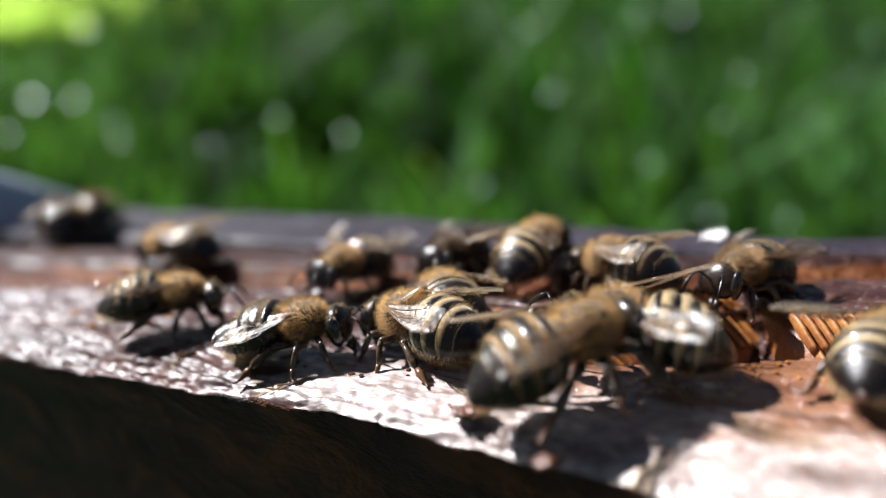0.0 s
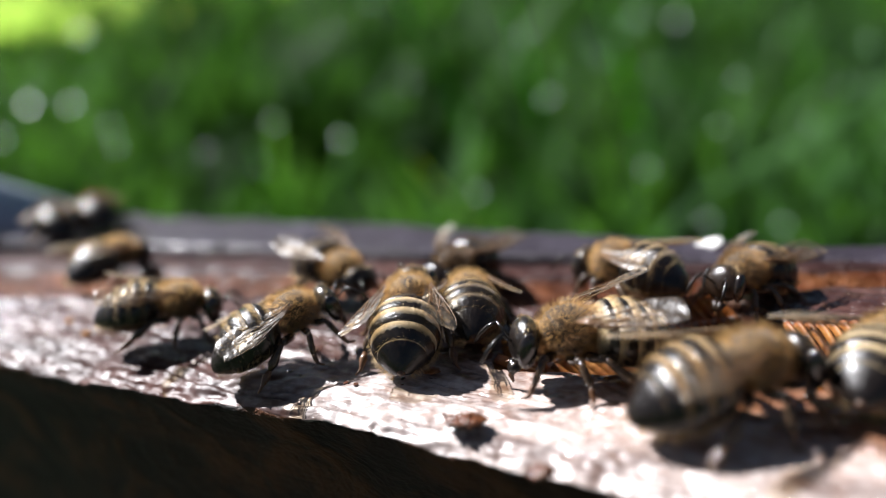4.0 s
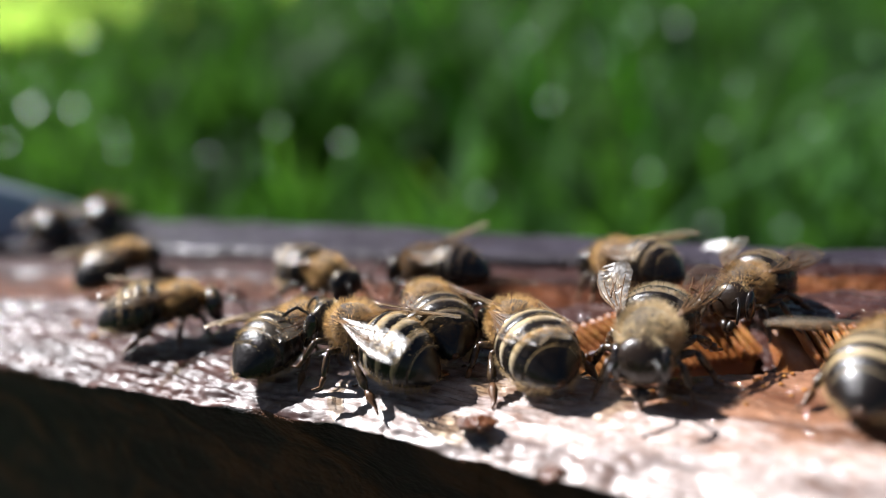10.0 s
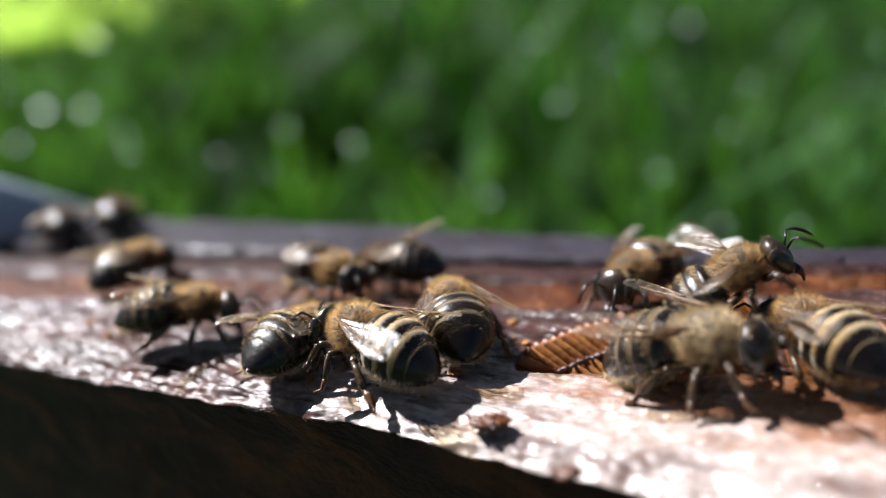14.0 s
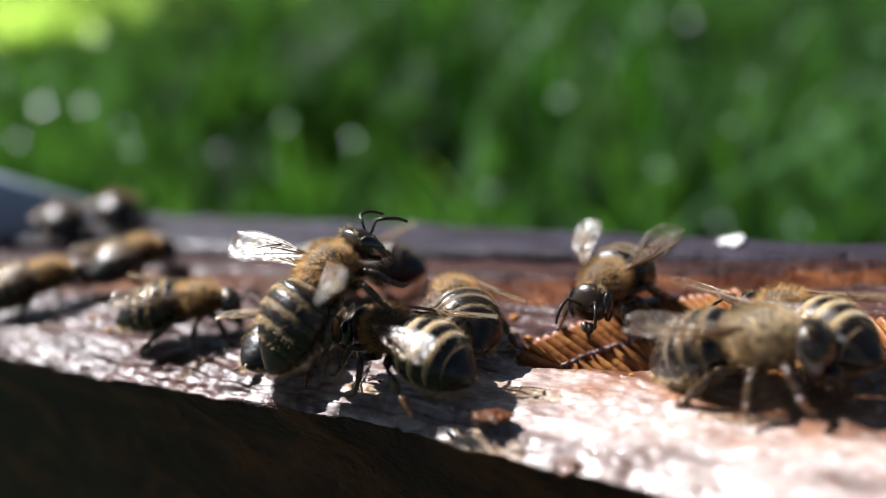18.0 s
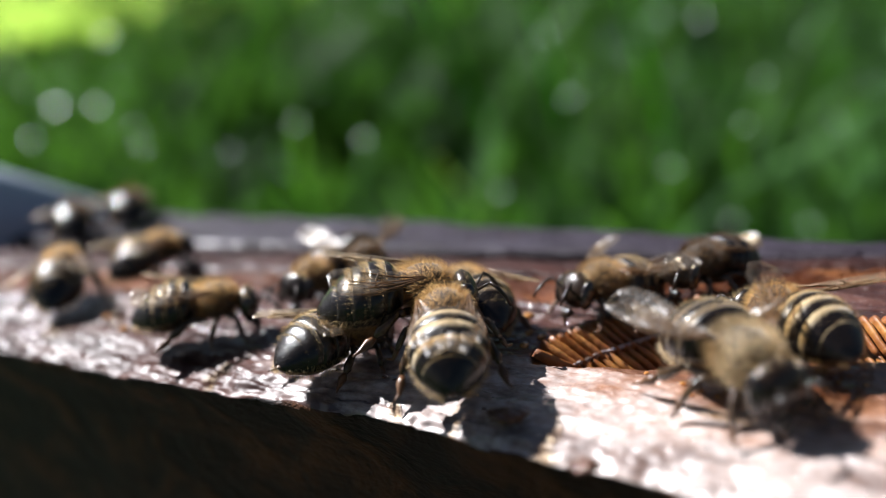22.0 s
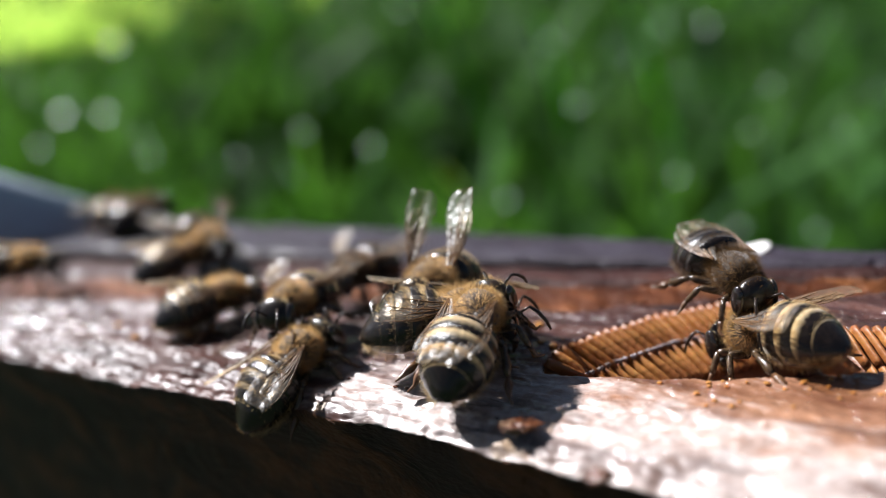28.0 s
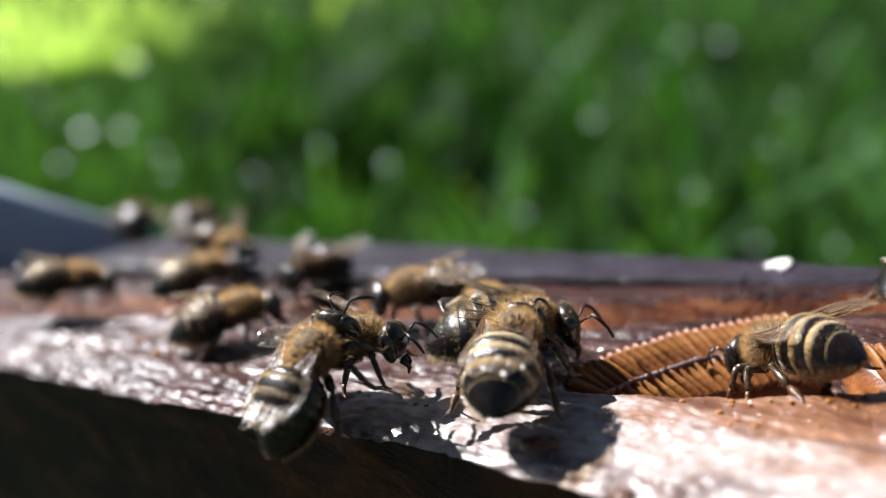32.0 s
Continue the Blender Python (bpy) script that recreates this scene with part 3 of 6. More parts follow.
def strata(x, d):
    """Split layers of old paint and wood near the wall's front edge; d is the distance from it in mm."""
    if d > 4.5:
        return 0.0
    n = noise.noise((x * 0.16, d * 1.5 + x * 0.05, 20.0)) + 0.35 * noise.noise((x * 0.7, d * 2.5, 31.0))
    k = max(0.0, min(1.0, (n - 0.02) / 0.1))
    return -0.22 * k * (1 - d / 4.5)


def slab(name, front, back, nu, nv, deep, mats, parent, label, rough=1.0, holes=False, z0=0.0, roll=1.2):
    """A wooden piece between two plan lines (mm), with a worn top and a front face that goes down deep mm."""
    bm = bmesh.new()
    nw = 26
    grid = []
    for i in range(nu + 1):
        u = i / nu
        fx, fy = along(front, u)
        bx, by = along(back, u)
        smooth_y = fy
        jag = 0.5 * noise.noise((fx * 0.35, 3.3, z0)) + 0.14 * noise.noise((fx * 1.4, 8.3, z0)) + 0.05 * noise.noise((fx * 3.6, 2.3, z0))
        fy += jag
        by += 0.4 * noise.noise((bx * 0.4, 6.3, z0))
        col = []
        for k in range(nw, 0, -1):
            q = (k / nw) ** 2.2
            bulge = 0.5 * noise.noise((fx * 0.09, q * deep * 0.12, 5.0))
            col.append(bm.verts.new((fx * 1e-3, (smooth_y + jag * math.exp(-deep * q / 1.2) + bulge + 1.6 * min(1.0, q * 60) + 0.22 * deep * q) * 1e-3, (z0 - 0.75 - 0.35 * roll - deep * q) * 1e-3)))
        for k in range(nv + 1):
            v = k / nv
            x, y = fx + (bx - fx) * v, fy + (by - fy) * v
            edge = min(1.0, min(v * (by - fy) / (4.0 if holes else roll), (1 - v) * (by - fy) / 1.2))
            z = skin(x, y, rough) - (0.4 + 0.35 * roll * (v < 0.5)) * (1 - edge) ** 2
            if holes:
                z += hollow(x, y) + strata(x, v * (by - fy))
            col.append(bm.verts.new((x * 1e-3, y * 1e-3, (z0 + z) * 1e-3)))
        for q in (0.2, 1.0):
            col.append(bm.verts.new((bx * 1e-3, by * 1e-3, (z0 - 0.6 - deep * q) * 1e-3)))
        grid.append(col)
    n = len(grid[0])
    for a, b in zip(grid, grid[1:]):
        for k in range(n - 1):
            f = bm.faces.new((a[k], b[k], b[k + 1], a[k + 1]))
            f.material_index = 1 if k < nw else 0
        bm.faces.new((a[n - 1], b[n - 1], b[0], a[0])).material_index = 1
    bm.faces.new(grid[0]).material_index = 1
    bm.faces.new(grid[-1][::-1]).material_index = 1
    return part(name, bm, mats, parent, label)


FRONT = [(-130, 131.7), (-90, 104.8), (-56.5, 84.2), (-43.8, 76.4), (-29.7, 68.2), (-18.6, 62.5), (-7.2, 56.2), (0.8, 50.3), (4.7, 47.9), (10.7, 43.7), (15.6, 39.0), (26.0, 30.0), (45, 14.0)]
LINE_A = [(-130, 122 + 12), (-90, 109), (-68.0, 101.3), (-44.6, 94.8), (-20.0, 87.0), (-5.3, 80.9), (9.3, 74.6), (32.3, 71.8), (60, 66)]

hive = tagged(new("beehive"), "open wooden beehive smeared with reddish propolis and wax", "beehive")
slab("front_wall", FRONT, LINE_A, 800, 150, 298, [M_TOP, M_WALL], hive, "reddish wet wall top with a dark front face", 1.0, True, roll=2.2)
slab("back_rim", [(-150, 168), (-53.5, 118.5), (-5.6, 96.8), (19.7, 86.5), (39.8, 77.5), (90, 55)],
     [(-150, 186), (-49.0, 133.5), (-5.9, 110.3), (21.7, 93.7), (42.2, 82.5), (90, 60)], 220, 26, 298, [M_RIM, M_RIM], hive, "purplish back rim", 0.8)
BAR_FRONT = [(-140, 140), (-48.2, 104.0), (-21.0, 93.6), (10.2, 81.4), (34.2, 75.9), (80, 64)]
bar = tagged(new("frame_bar"), "reddish-brown wooden frame top bar sealed with orange propolis", "frame bar")
slab("top_bar", BAR_FRONT, [(-140, 152), (-51.6, 112.7), (-22.6, 102.0), (11.1, 86.8), (35.6, 78.6), (80, 66.5)], 220, 24, 20, [M_BAR, M_BAR], bar, "", 0.9)


def build_seam():
    """The sloping bead of propolis between the bar and the front wall."""
    bm = bmesh.new()
    cols = []
    for i in range(301):
        fx, fy = along(BAR_FRONT, i / 300)
        wy = float(np.interp(fx, [p[0] for p in LINE_A], [p[1] for p in LINE_A]))
        col = []
        for k in range(11):
            v = k / 10
            lump = 0.35 * noise.noise((fx * 0.5, v * 2.0, 3.0)) + 0.15 * noise.noise((fx * 1.6, v * 5.0, 8.0))
            col.append(bm.verts.new((fx * 1e-3, (fy + 0.5 + (wy - 0.6 - fy) * v) * 1e-3, (-0.55 - 2.6 * v + lump * math.sin(math.pi * min(1, v + 0.15))) * 1e-3)))
        cols.append(col)
    for a, b in zip(cols, cols[1:]):
        for k in range(10):
            bm.faces.new((a[k], b[k], b[k + 1], a[k + 1]))
    bmesh.ops.solidify(bm, geom=bm.faces[:], thickness=0.0012)
    part("propolis_seam", bm, M_SEAM, bar, "orange propolis bead")


build_seam()
bar_end = finish("hive_floor", bmesh.new(), M_WALL)
bm = bmesh.new()
bmesh.ops.create_cube(bm, size=1.0, matrix=Matrix.Translation((0, 0.12, -0.2)) @ Matrix.Diagonal((0.4, 0.25, 0.01, 1)))
bm.to_mesh(bar_end.data)
bm.free()
tagged(bar_end, "dark wooden floor inside the open beehive", "floor", kind="structure")


# ---- torn amber comb in the hollow ----
def build_comb():
    comb = tagged(new("burr_comb"), "torn amber wax comb with ridged cells in the hollow", "honeycomb")
    shapes = []
    for k in range(5):
        bm = bmesh.new()
        n = 8
        rows = []
        for i in range(n + 1):
            q = i / n
            w = 0.42 * (0.92 + 0.08 * math.sin(math.pi * q) + 0.03 * random.uniform(-1, 1))
            hgt = 0.66 * (0.45 + 0.55 * math.sin(math.pi * (0.12 + 0.76 * q)) ** 0.5 + 0.07 * random.uniform(-1, 1))
            cx = 1.3 * q + 0.03 * random.uniform(-1, 1)
            rows.append([bm.verts.new(((cx + dx * w) * 1e-3, -q * 3.7e-3, dz * hgt * 1e-3)) for dx, dz in ((-1, -0.45), (-0.75, 0.35), (-0.35, 0.78), (0, 0.9), (0.35, 0.78), (0.75, 0.35), (1, -0.45))])
        for a, b in zip(rows, rows[1:]):
            for j in range(6):
                bm.faces.new((a[j], b[j], b[j + 1], a[j + 1]))
        for r in (rows[0], rows[-1]):
            bm.faces.new(r)
        bmesh.ops.recalc_face_normals(bm, faces=bm.faces[:])
        me = bpy.data.meshes.new("ridge")
        bm.to_mesh(me)
        bm.free()
        me.materials.append(M_WAX)
        me.polygons.foreach_set("use_smooth", [True] * len(me.polygons))
        shapes.append(me)
    edge = [(4.6, 63.6), (5.5, 65.4), (10.0, 68.2), (15.6, 70.8), (22.0, 72.0), (27.2, 72.4)]
    far = [(29.6, 63.8), (36.0, 62.3), (60.0, 58.2)]
    for line, rows_down in ((edge, 2), (far, 2)):
        x = line[0][0]
        while x < line[-1][0] - 0.5:
            y = float(np.interp(x, [p[0] for p in line], [p[1] for p in line]))
            y2 = float(np.interp(x + 1, [p[0] for p in line], [p[1] for p in line]))
            head = math.degrees(math.atan2(y2 - y, 1.0))
            for r in range(rows_down):
                ob = new("ridge", random.choice(shapes))
                ob.parent = comb
                q = r * 3.45
                ob.matrix_basis = pose((x + 0.65 * r) * 1e-3, (y - q * 0.80) * 1e-3, (-0.15 - q * 0.56 + random.uniform(-0.06, 0.06)) * 1e-3,
                                       34 + random.uniform(-1.5, 1.5), 0, head + random.uniform(-2, 2))
            x += 0.86 * random.uniform(0.95, 1.05)
    bm = bmesh.new()
    cols = []
    for i in range(60):
        x = 4.2 + 40.0 * i / 59
        src = edge if x < 28 else far
        y = float(np.interp(x, [p[0] for p in src], [p[1] for p in src])) if x < 28.0 or x > 29.6 else 64 + (29.6 - x) * 4
        col = []
        for q, dz in ((-0.5, -0.9), (0.2, -0.25), (3.3, -2.0), (6.7, -4.1), (7.5, -7.0)):
            col.append(bm.verts.new((x * 1e-3, (y - q * 0.8 + 0.1 * noise.noise((x, q, 1))) * 1e-3, (dz - 0.3) * 1e-3)))
        cols.append(col)
    for a, b in zip(cols, cols[1:]):
        for k in range(4):
            bm.faces.new((a[k], b[k], b[k + 1], a[k + 1]))
    part("comb_bed", bm, M_WAX, comb)
    bm = bmesh.new()
    pts = []
    for i in range(90):
        x = 6.0 + 21.0 * i / 89
        y = float(np.interp(x, [p[0] for p in edge], [p[1] for p in edge]))
        pts.append(((x + 0.9) * MM, (y - 2.85 + 0.12 * noise.noise((x * 1.3, 0, 2))) * MM, (-1.72 + 0.12 * noise.noise((x * 1.7, 4, 2))) * MM))
    tube(bm, pts, [(0.22 + 0.1 * noise.noise((i * 0.6, 3, 3))) * MM for i in range(90)], 6, 0.6)
    part("membrane", bm, M_MEMBRANE, comb, "thin grey membrane along the comb")


build_comb()


def build_drop(x, y, z, r, name="honey_drop", mat=M_HONEY, label="glossy drop of honey on the wood", cat="honey"):
    bm = bmesh.new()
    ball(bm, (0, 0, r * 0.3e-3), (r * 1e-3, r * 0.9e-3, r * 0.55e-3), 14, 9, lambda d: 1 + 0.15 * noise.noise(d * 1.7 + Vector((x, y, 0))))
    tagged(finish(name, bm, mat, None, pose(x * 1e-3, y * 1e-3, z * 1e-3)), label, cat, "honey drops" if cat == "honey" else "")


for dx, dy, dr in ((5.0, 71.9, 0.5), (5.6, 66.3, 0.4), (4.6, 67.6, 0.35), (3.9, 64.9, 0.45), (-30.5, 78.5, 0.5), (-33.0, 80.5, 0.45), (-36.2, 79.0, 0.5), (-28.5, 79.8, 0.4), (-40, 84, 0.5)):
    build_drop(dx, dy, skin(dx, dy) + 0.02, dr)


def build_bead(x, y, z, r):
    """A flat wet bead of propolis, added and flattened so that it glints in the sun."""
    bm = bmesh.new()
    ball(bm, (0, 0, 0), (r * 1e-3, r * 0.85e-3, r * 0.3e-3), 16, 10, lambda d: 1 + 0.1 * noise.noise(d * 1.5 + Vector((x, y, 0))))
    tagged(finish("propolis_bead", bm, M_BEAD, None, pose(x * 1e-3, y * 1e-3, z * 1e-3, 0, 0, x * 40)), "small wet bead of dark propolis on the wood", "propolis", "propolis beads")


bead_rng = random.Random(33)
for k in range(78):
    bx = bead_rng.uniform(-62.0, -14.0) if k < 60 else bead_rng.uniform(-14.0, 3.0)
    lo = float(np.interp(bx, [p[0] for p in FRONT], [p[1] for p in FRONT])) + 2.5
    hi = float(np.interp(bx, [p[0] for p in LINE_A], [p[1] for p in LINE_A])) - 1.5
    by = bead_rng.uniform(lo, hi)
    build_bead(bx, by, skin(bx, by) + 0.03, bead_rng.uniform(0.14, 0.3))
for k in range(16):
    bx = bead_rng.uniform(-45.0, 40.0)
    lo = float(np.interp(bx, [-53.5, -5.6, 19.7, 39.8], [118.5, 96.8, 86.5, 77.5])) + 1.5
    by = lo + bead_rng.uniform(0.0, 4.0)
    build_bead(bx, by, skin(bx, by, 0.8) + 0.03, bead_rng.uniform(0.2, 0.35))

drop_rng = random.Random(21)
for k in range(34):
    dx = drop_rng.uniform(12.0, 34.0)
    dy = float(np.interp(dx, [p[0] for p in LIP], [p[1] for p in LIP])) - drop_rng.uniform(0.4, 5.0)
    build_drop(dx, dy, skin(dx, dy) + 0.02, drop_rng.uniform(0.14, 0.26), label="tiny glossy drop of honey on the wall top")


def build_crumb(x, y, s, label, mat=M_WAX):
    bm = bmesh.new()
    ball(bm, (0, 0, 0.25 * s * MM), (1.4 * s * MM, 1.0 * s * MM, 0.42 * s * MM), 26, 18,
         lambda d: 1 + 0.5 * noise.noise(d * 2.3 + Vector((x, y, 0))) + 0.25 * noise.noise(d * 5.5 + Vector((y, x, 0))))
    tagged(finish("wax_crumb", bm, mat, None, pose(x * 1e-3, y * 1e-3, (skin(x, y) + 0.05) * 1e-3)), label, "wax", "wax crumbs")


build_crumb(1.3, 52.4, 0.95, "ragged crumb of dark brown wax on the wall top", M_OLD)
build_crumb(-3.0, 66.0, 0.55, "small orange wax crumb on the wall top")
build_crumb(-1.0, 62.0, 0.5, "small orange wax crumb on the wall top")
build_crumb(5.6, 45.6, 0.7, "dark wax crumb at the wall's edge", M_OLD)


def build_flake():
    bm = bmesh.new()
    n, rows = 8, []
    for i in range(n + 1):
        u = i / n
        w = 1.3 * math.sin(math.pi * (0.1 + 0.8 * u))
        rows.append([bm.verts.new(((u * 5 - 2.5) * 1e-3, v * w * 1e-3, (1.4 + 1.1 * u + 0.5 * v * v + h) * 1e-3)) for v, h in ((-1, 0), (0, 0), (1, 0), (1, -0.35), (0, -0.35), (-1, -0.35))])
    for a, b in zip(rows, rows[1:]):
        for k in range(6):
            bm.faces.new((a[k], b[k], b[(k + 1) % 6], a[(k + 1) % 6]))
    for r in (rows[0], rows[-1]):
        bm.faces.new(r)
    tagged(finish("wax_flake", bm, M_FLAKE, None, pose(0.0303, 0.0862, -0.0017, 10, 0, 15) @ Matrix.Scale(0.72, 4)), "white wax flake standing on the back rim", "wax")


build_flake()


def build_cover():
    """The lifted hive cover, leaning beyond the rim."""
    cover = tagged(new("hive_cover"), "grey-blue painted hive cover leaning behind the rim", "hive cover")
    cover.matrix_basis = pose(-0.0555, 0.136, -0.0025, 0, 26, 4)
    bm = bmesh.new()
    bmesh.ops.create_cube(bm, size=1.0, matrix=Matrix.Translation((-0.075, 0.002, -0.012)) @ Matrix.Diagonal((0.15, 0.016, 0.024, 1)))
    bmesh.ops.bevel(bm, geom=bm.edges[:], offset=0.0016, segments=3, affect="EDGES")
    part("panel", bm, M_COVER, cover)
    bm = bmesh.new()
    bmesh.ops.create_cube(bm, size=1.0, matrix=Matrix.Translation((-0.075, 0.002, -0.027)) @ Matrix.Diagonal((0.14, 0.012, 0.006, 1)))
    bmesh.ops.bevel(bm, geom=bm.edges[:], offset=0.001, segments=2, affect="EDGES")
    part("batten", bm, M_WALL, cover, "bare wooden batten")


build_cover()


# ---- honey bee ----


def abdomen_line(u):
    return Vector((-1.5 - 6.5 * u, 0, 3.25 - 0.3 * u - 1.2 * u * u))


def abdomen_radius(u):
    return 2.8 * float(np.interp(u, [0, 0.06, 0.16, 0.3, 0.5, 0.68, 0.82, 0.93, 1.0], [0.34, 0.66, 0.9, 1.0, 0.99, 0.84, 0.6, 0.31, 0.05]))


def ring_point(u, a, grow=0.0):
    """A point on the abdomen: a is 0 on the back, positive to the left."""
    r = abdomen_radius(u) + grow
    c = abdomen_line(u)
    return c + Vector((0, r * math.sin(a), r * 0.86 * math.cos(a)))


HEAD = Matrix.Translation((2.9 * MM, 0, 2.9 * MM)) @ Matrix.Scale(1.09, 4) @ Matrix.Translation((-2.9 * MM, 0, -2.9 * MM))


def build_bee():
    bee = tagged(new("honey_bee"), "brown and black striped honey bee on the propolis", "bee", "bees on the hive")
    # thorax and its fur
    bm = bmesh.new()
    ball(bm, (0, 0, 3.55 * MM), (2.05 * MM, 1.8 * MM, 1.8 * MM), 22, 14, lambda d: 1 + 0.06 * noise.noise(d * 2))
    ball(bm, (-1.45 * MM, 0, 4.35 * MM), (0.55 * MM, 1.0 * MM, 0.5 * MM), 14, 8)
    thorax = part("thorax", bm, M_DOWN, bee)
    bm = bmesh.new()
    for k in range(6000):
        th, ph = math.acos(random.uniform(-0.75, 1)), random.uniform(0, 2 * math.pi)
        d = Vector((math.sin(th) * math.cos(ph), math.sin(th) * math.sin(ph), math.cos(th)))
        bare = th < 0.62 + 0.15 * noise.noise(d * 4) and random.random() < 0.72
        p = Vector((d.x * 2.0, d.y * 1.75, d.z * 1.75 + 3.55)) * MM
        tuft = noise.noise(d * 5 + Vector((7, 1, 3))) * 0.35
        strand(bm, p, (d + Vector((random.uniform(-0.5, 0.2), random.uniform(-0.35, 0.35) + tuft, random.uniform(-0.2, 0.3)))).normalized(),
               (random.uniform(0.15, 0.35) if bare else random.uniform(0.4, 1.0)) * MM, 0.0095 * MM)
    part("thorax_fur", bm, M_HAIR, thorax, "tan fur")
    # abdomen: inner body, six back plates with a downy band each, hair fringe
    bm = bmesh.new()
    rings = [[bm.verts.new(ring_point(u, 2 * math.pi * j / 20, -0.14) * MM) for j in range(20)] for u in [i / 16 for i in range(17)]]
    for a, b in zip(rings, rings[1:]):
        for j in range(20):
            bm.faces.new((a[j], a[(j + 1) % 20], b[(j + 1) % 20], b[j]))
    bm.faces.new(rings[0])
    bm.faces.new(rings[-1])
    abdomen = part("abdomen", bm, M_BROWN, bee)
    cuts = [0.03, 0.2, 0.39, 0.575, 0.75, 0.985]
    for i in range(5):
        bm = bmesh.new()
        band = bm.verts.layers.float.new("band")
        u0, u1 = cuts[i], cuts[i + 1] + (0.02 if i < 4 else 0)
        na, nl = 26, 10
        rows = []
        for k in range(nl + 1):
            v = k / nl
            u = u0 + (u1 - u0) * v
            grow = 0.02 + 0.11 * v - (0.1 if k == nl else 0)
            rows.append([bm.verts.new(ring_point(u, -2.15 + 4.3 * j / na, grow + 0.02 * noise.noise((u * 30, j * 0.6, i))) * MM) for j in range(na + 1)])
        for k in range(nl):
            for j in range(na):
                bm.faces.new((rows[k][j], rows[k][j + 1], rows[k + 1][j + 1], rows[k + 1][j]))
        for k in range(nl + 1):
            for j in range(na + 1):
                # Bands fade on the flanks, which paints in the shade on the sides.
                flank = abs(-2.15 + 4.3 * j / na)
                rows[k][j][band] = min(1.0, 0.5 * k / nl / (0.6, 0.58, 0.54, 0.46, 0.12)[i] + 0.3 * max(0.0, flank - 1.1))
        part("back_plate", bm, M_PLATE, abdomen)
    bm = bmesh.new()
    for i in range(5):
        for k in range((620, 560, 480, 300, 60)[i]):
            u = cuts[i] + (cuts[i + 1] - cuts[i]) * random.uniform(0.0, 1.0 if random.random() < 0.1 else 0.42) * (1.0 if i < 4 else 0.25)
            a = max(-1.9, min(1.9, random.gauss(0, 0.75)))
            p = ring_point(u, a, 0.06)
            d = (p - abdomen_line(u)).normalized() * 0.55 + Vector((-0.75, random.uniform(-0.2, 0.2), random.uniform(-0.1, 0.2)))
            strand(bm, p * MM, d.normalized(), random.uniform(0.2, 0.45) * MM, 0.007 * MM, 0.1)
    for k in range(1600):
        u, s = random.uniform(0.05, 0.95), random.choice((-1, 1))
        a = s * random.uniform(1.8, 2.6)
        p = ring_point(u, a, 0.0)
        strand(bm, p * MM, ((p - abdomen_line(u)).normalized() + Vector((-0.5, 0, -0.1))).normalized(), random.uniform(0.3, 0.65) * MM, 0.008 * MM, 0.1)
    part("abdomen_fur", bm, M_PALE, abdomen, "pale hair bands")
    # head
    bm = bmesh.new()
    ball(bm, (3.05 * MM, 0, 2.75 * MM), (0.95 * MM, 1.7 * MM, 1.75 * MM), 20, 14,
         lambda d: (1 - 0.32 * max(0, -d.z) ** 1.2) * (1 + 0.04 * noise.noise(d * 3)), -0.15)
    tube(bm, [(3.5 * MM, 0.3 * MM, 1.5 * MM), (3.85 * MM, 0.12 * MM, 0.95 * MM), (3.9 * MM, 0, 0.75 * MM)], [0.4 * MM, 0.28 * MM, 0.1 * MM])
    tube(bm, [(3.5 * MM, -0.3 * MM, 1.5 * MM), (3.85 * MM, -0.12 * MM, 0.95 * MM), (3.9 * MM, 0, 0.75 * MM)], [0.4 * MM, 0.28 * MM, 0.1 * MM])
    head = part("head", bm, M_BLACK, bee, "", HEAD)
    for s in (1, -1):
        bm = bmesh.new()
        ball(bm, (3.05 * MM, s * 1.42 * MM, 2.85 * MM), (0.66 * MM, 0.42 * MM, 1.2 * MM), 14, 10, None, -0.15)
        part("eye", bm, M_EYE, head, "glossy black compound eye")
        bm = bmesh.new()
        tube(bm, [(3.85 * MM, s * 0.35 * MM, 3.1 * MM), (4.25 * MM, s * 0.75 * MM, 3.55 * MM), (4.6 * MM, s * 1.1 * MM, 3.9 * MM)], [0.09 * MM, 0.1 * MM, 0.09 * MM], 6)
        tube(bm, [(4.58 * MM, s * 1.08 * MM, 3.9 * MM), (5.1 * MM, s * 1.35 * MM, 3.55 * MM), (5.6 * MM, s * 1.5 * MM, 3.0 * MM), (5.95 * MM, s * 1.55 * MM, 2.35 * MM)],
             [0.1 * MM, 0.13 * MM, 0.13 * MM, 0.1 * MM], 7)
        part("antenna", bm, M_BLACK, head)
    bm = bmesh.new()
    tube(bm, [(3.7 * MM, 0, 1.2 * MM), (3.85 * MM, 0, 0.6 * MM), (3.7 * MM, 0, 0.15 * MM)], [0.24 * MM, 0.2 * MM, 0.09 * MM], 8)
    part("tongue", bm, M_BROWN, head, "reddish-brown tongue")
    bm = bmesh.new()
    for k in range(420):
        d = Vector((random.uniform(-0.9, 0.2), random.uniform(-0.8, 0.8), random.uniform(-0.3, 1))).normalized()
        p = Vector((3.05 + d.x * 0.9, d.y * 1.62, 2.75 + d.z * 1.68))
        strand(bm, p * MM, (d + Vector((0, 0, 0.2))).normalized(), random.uniform(0.2, 0.5) * MM, 0.009 * MM, 0.05)
    part("head_fur", bm, M_PALE, head, "pale face hair")
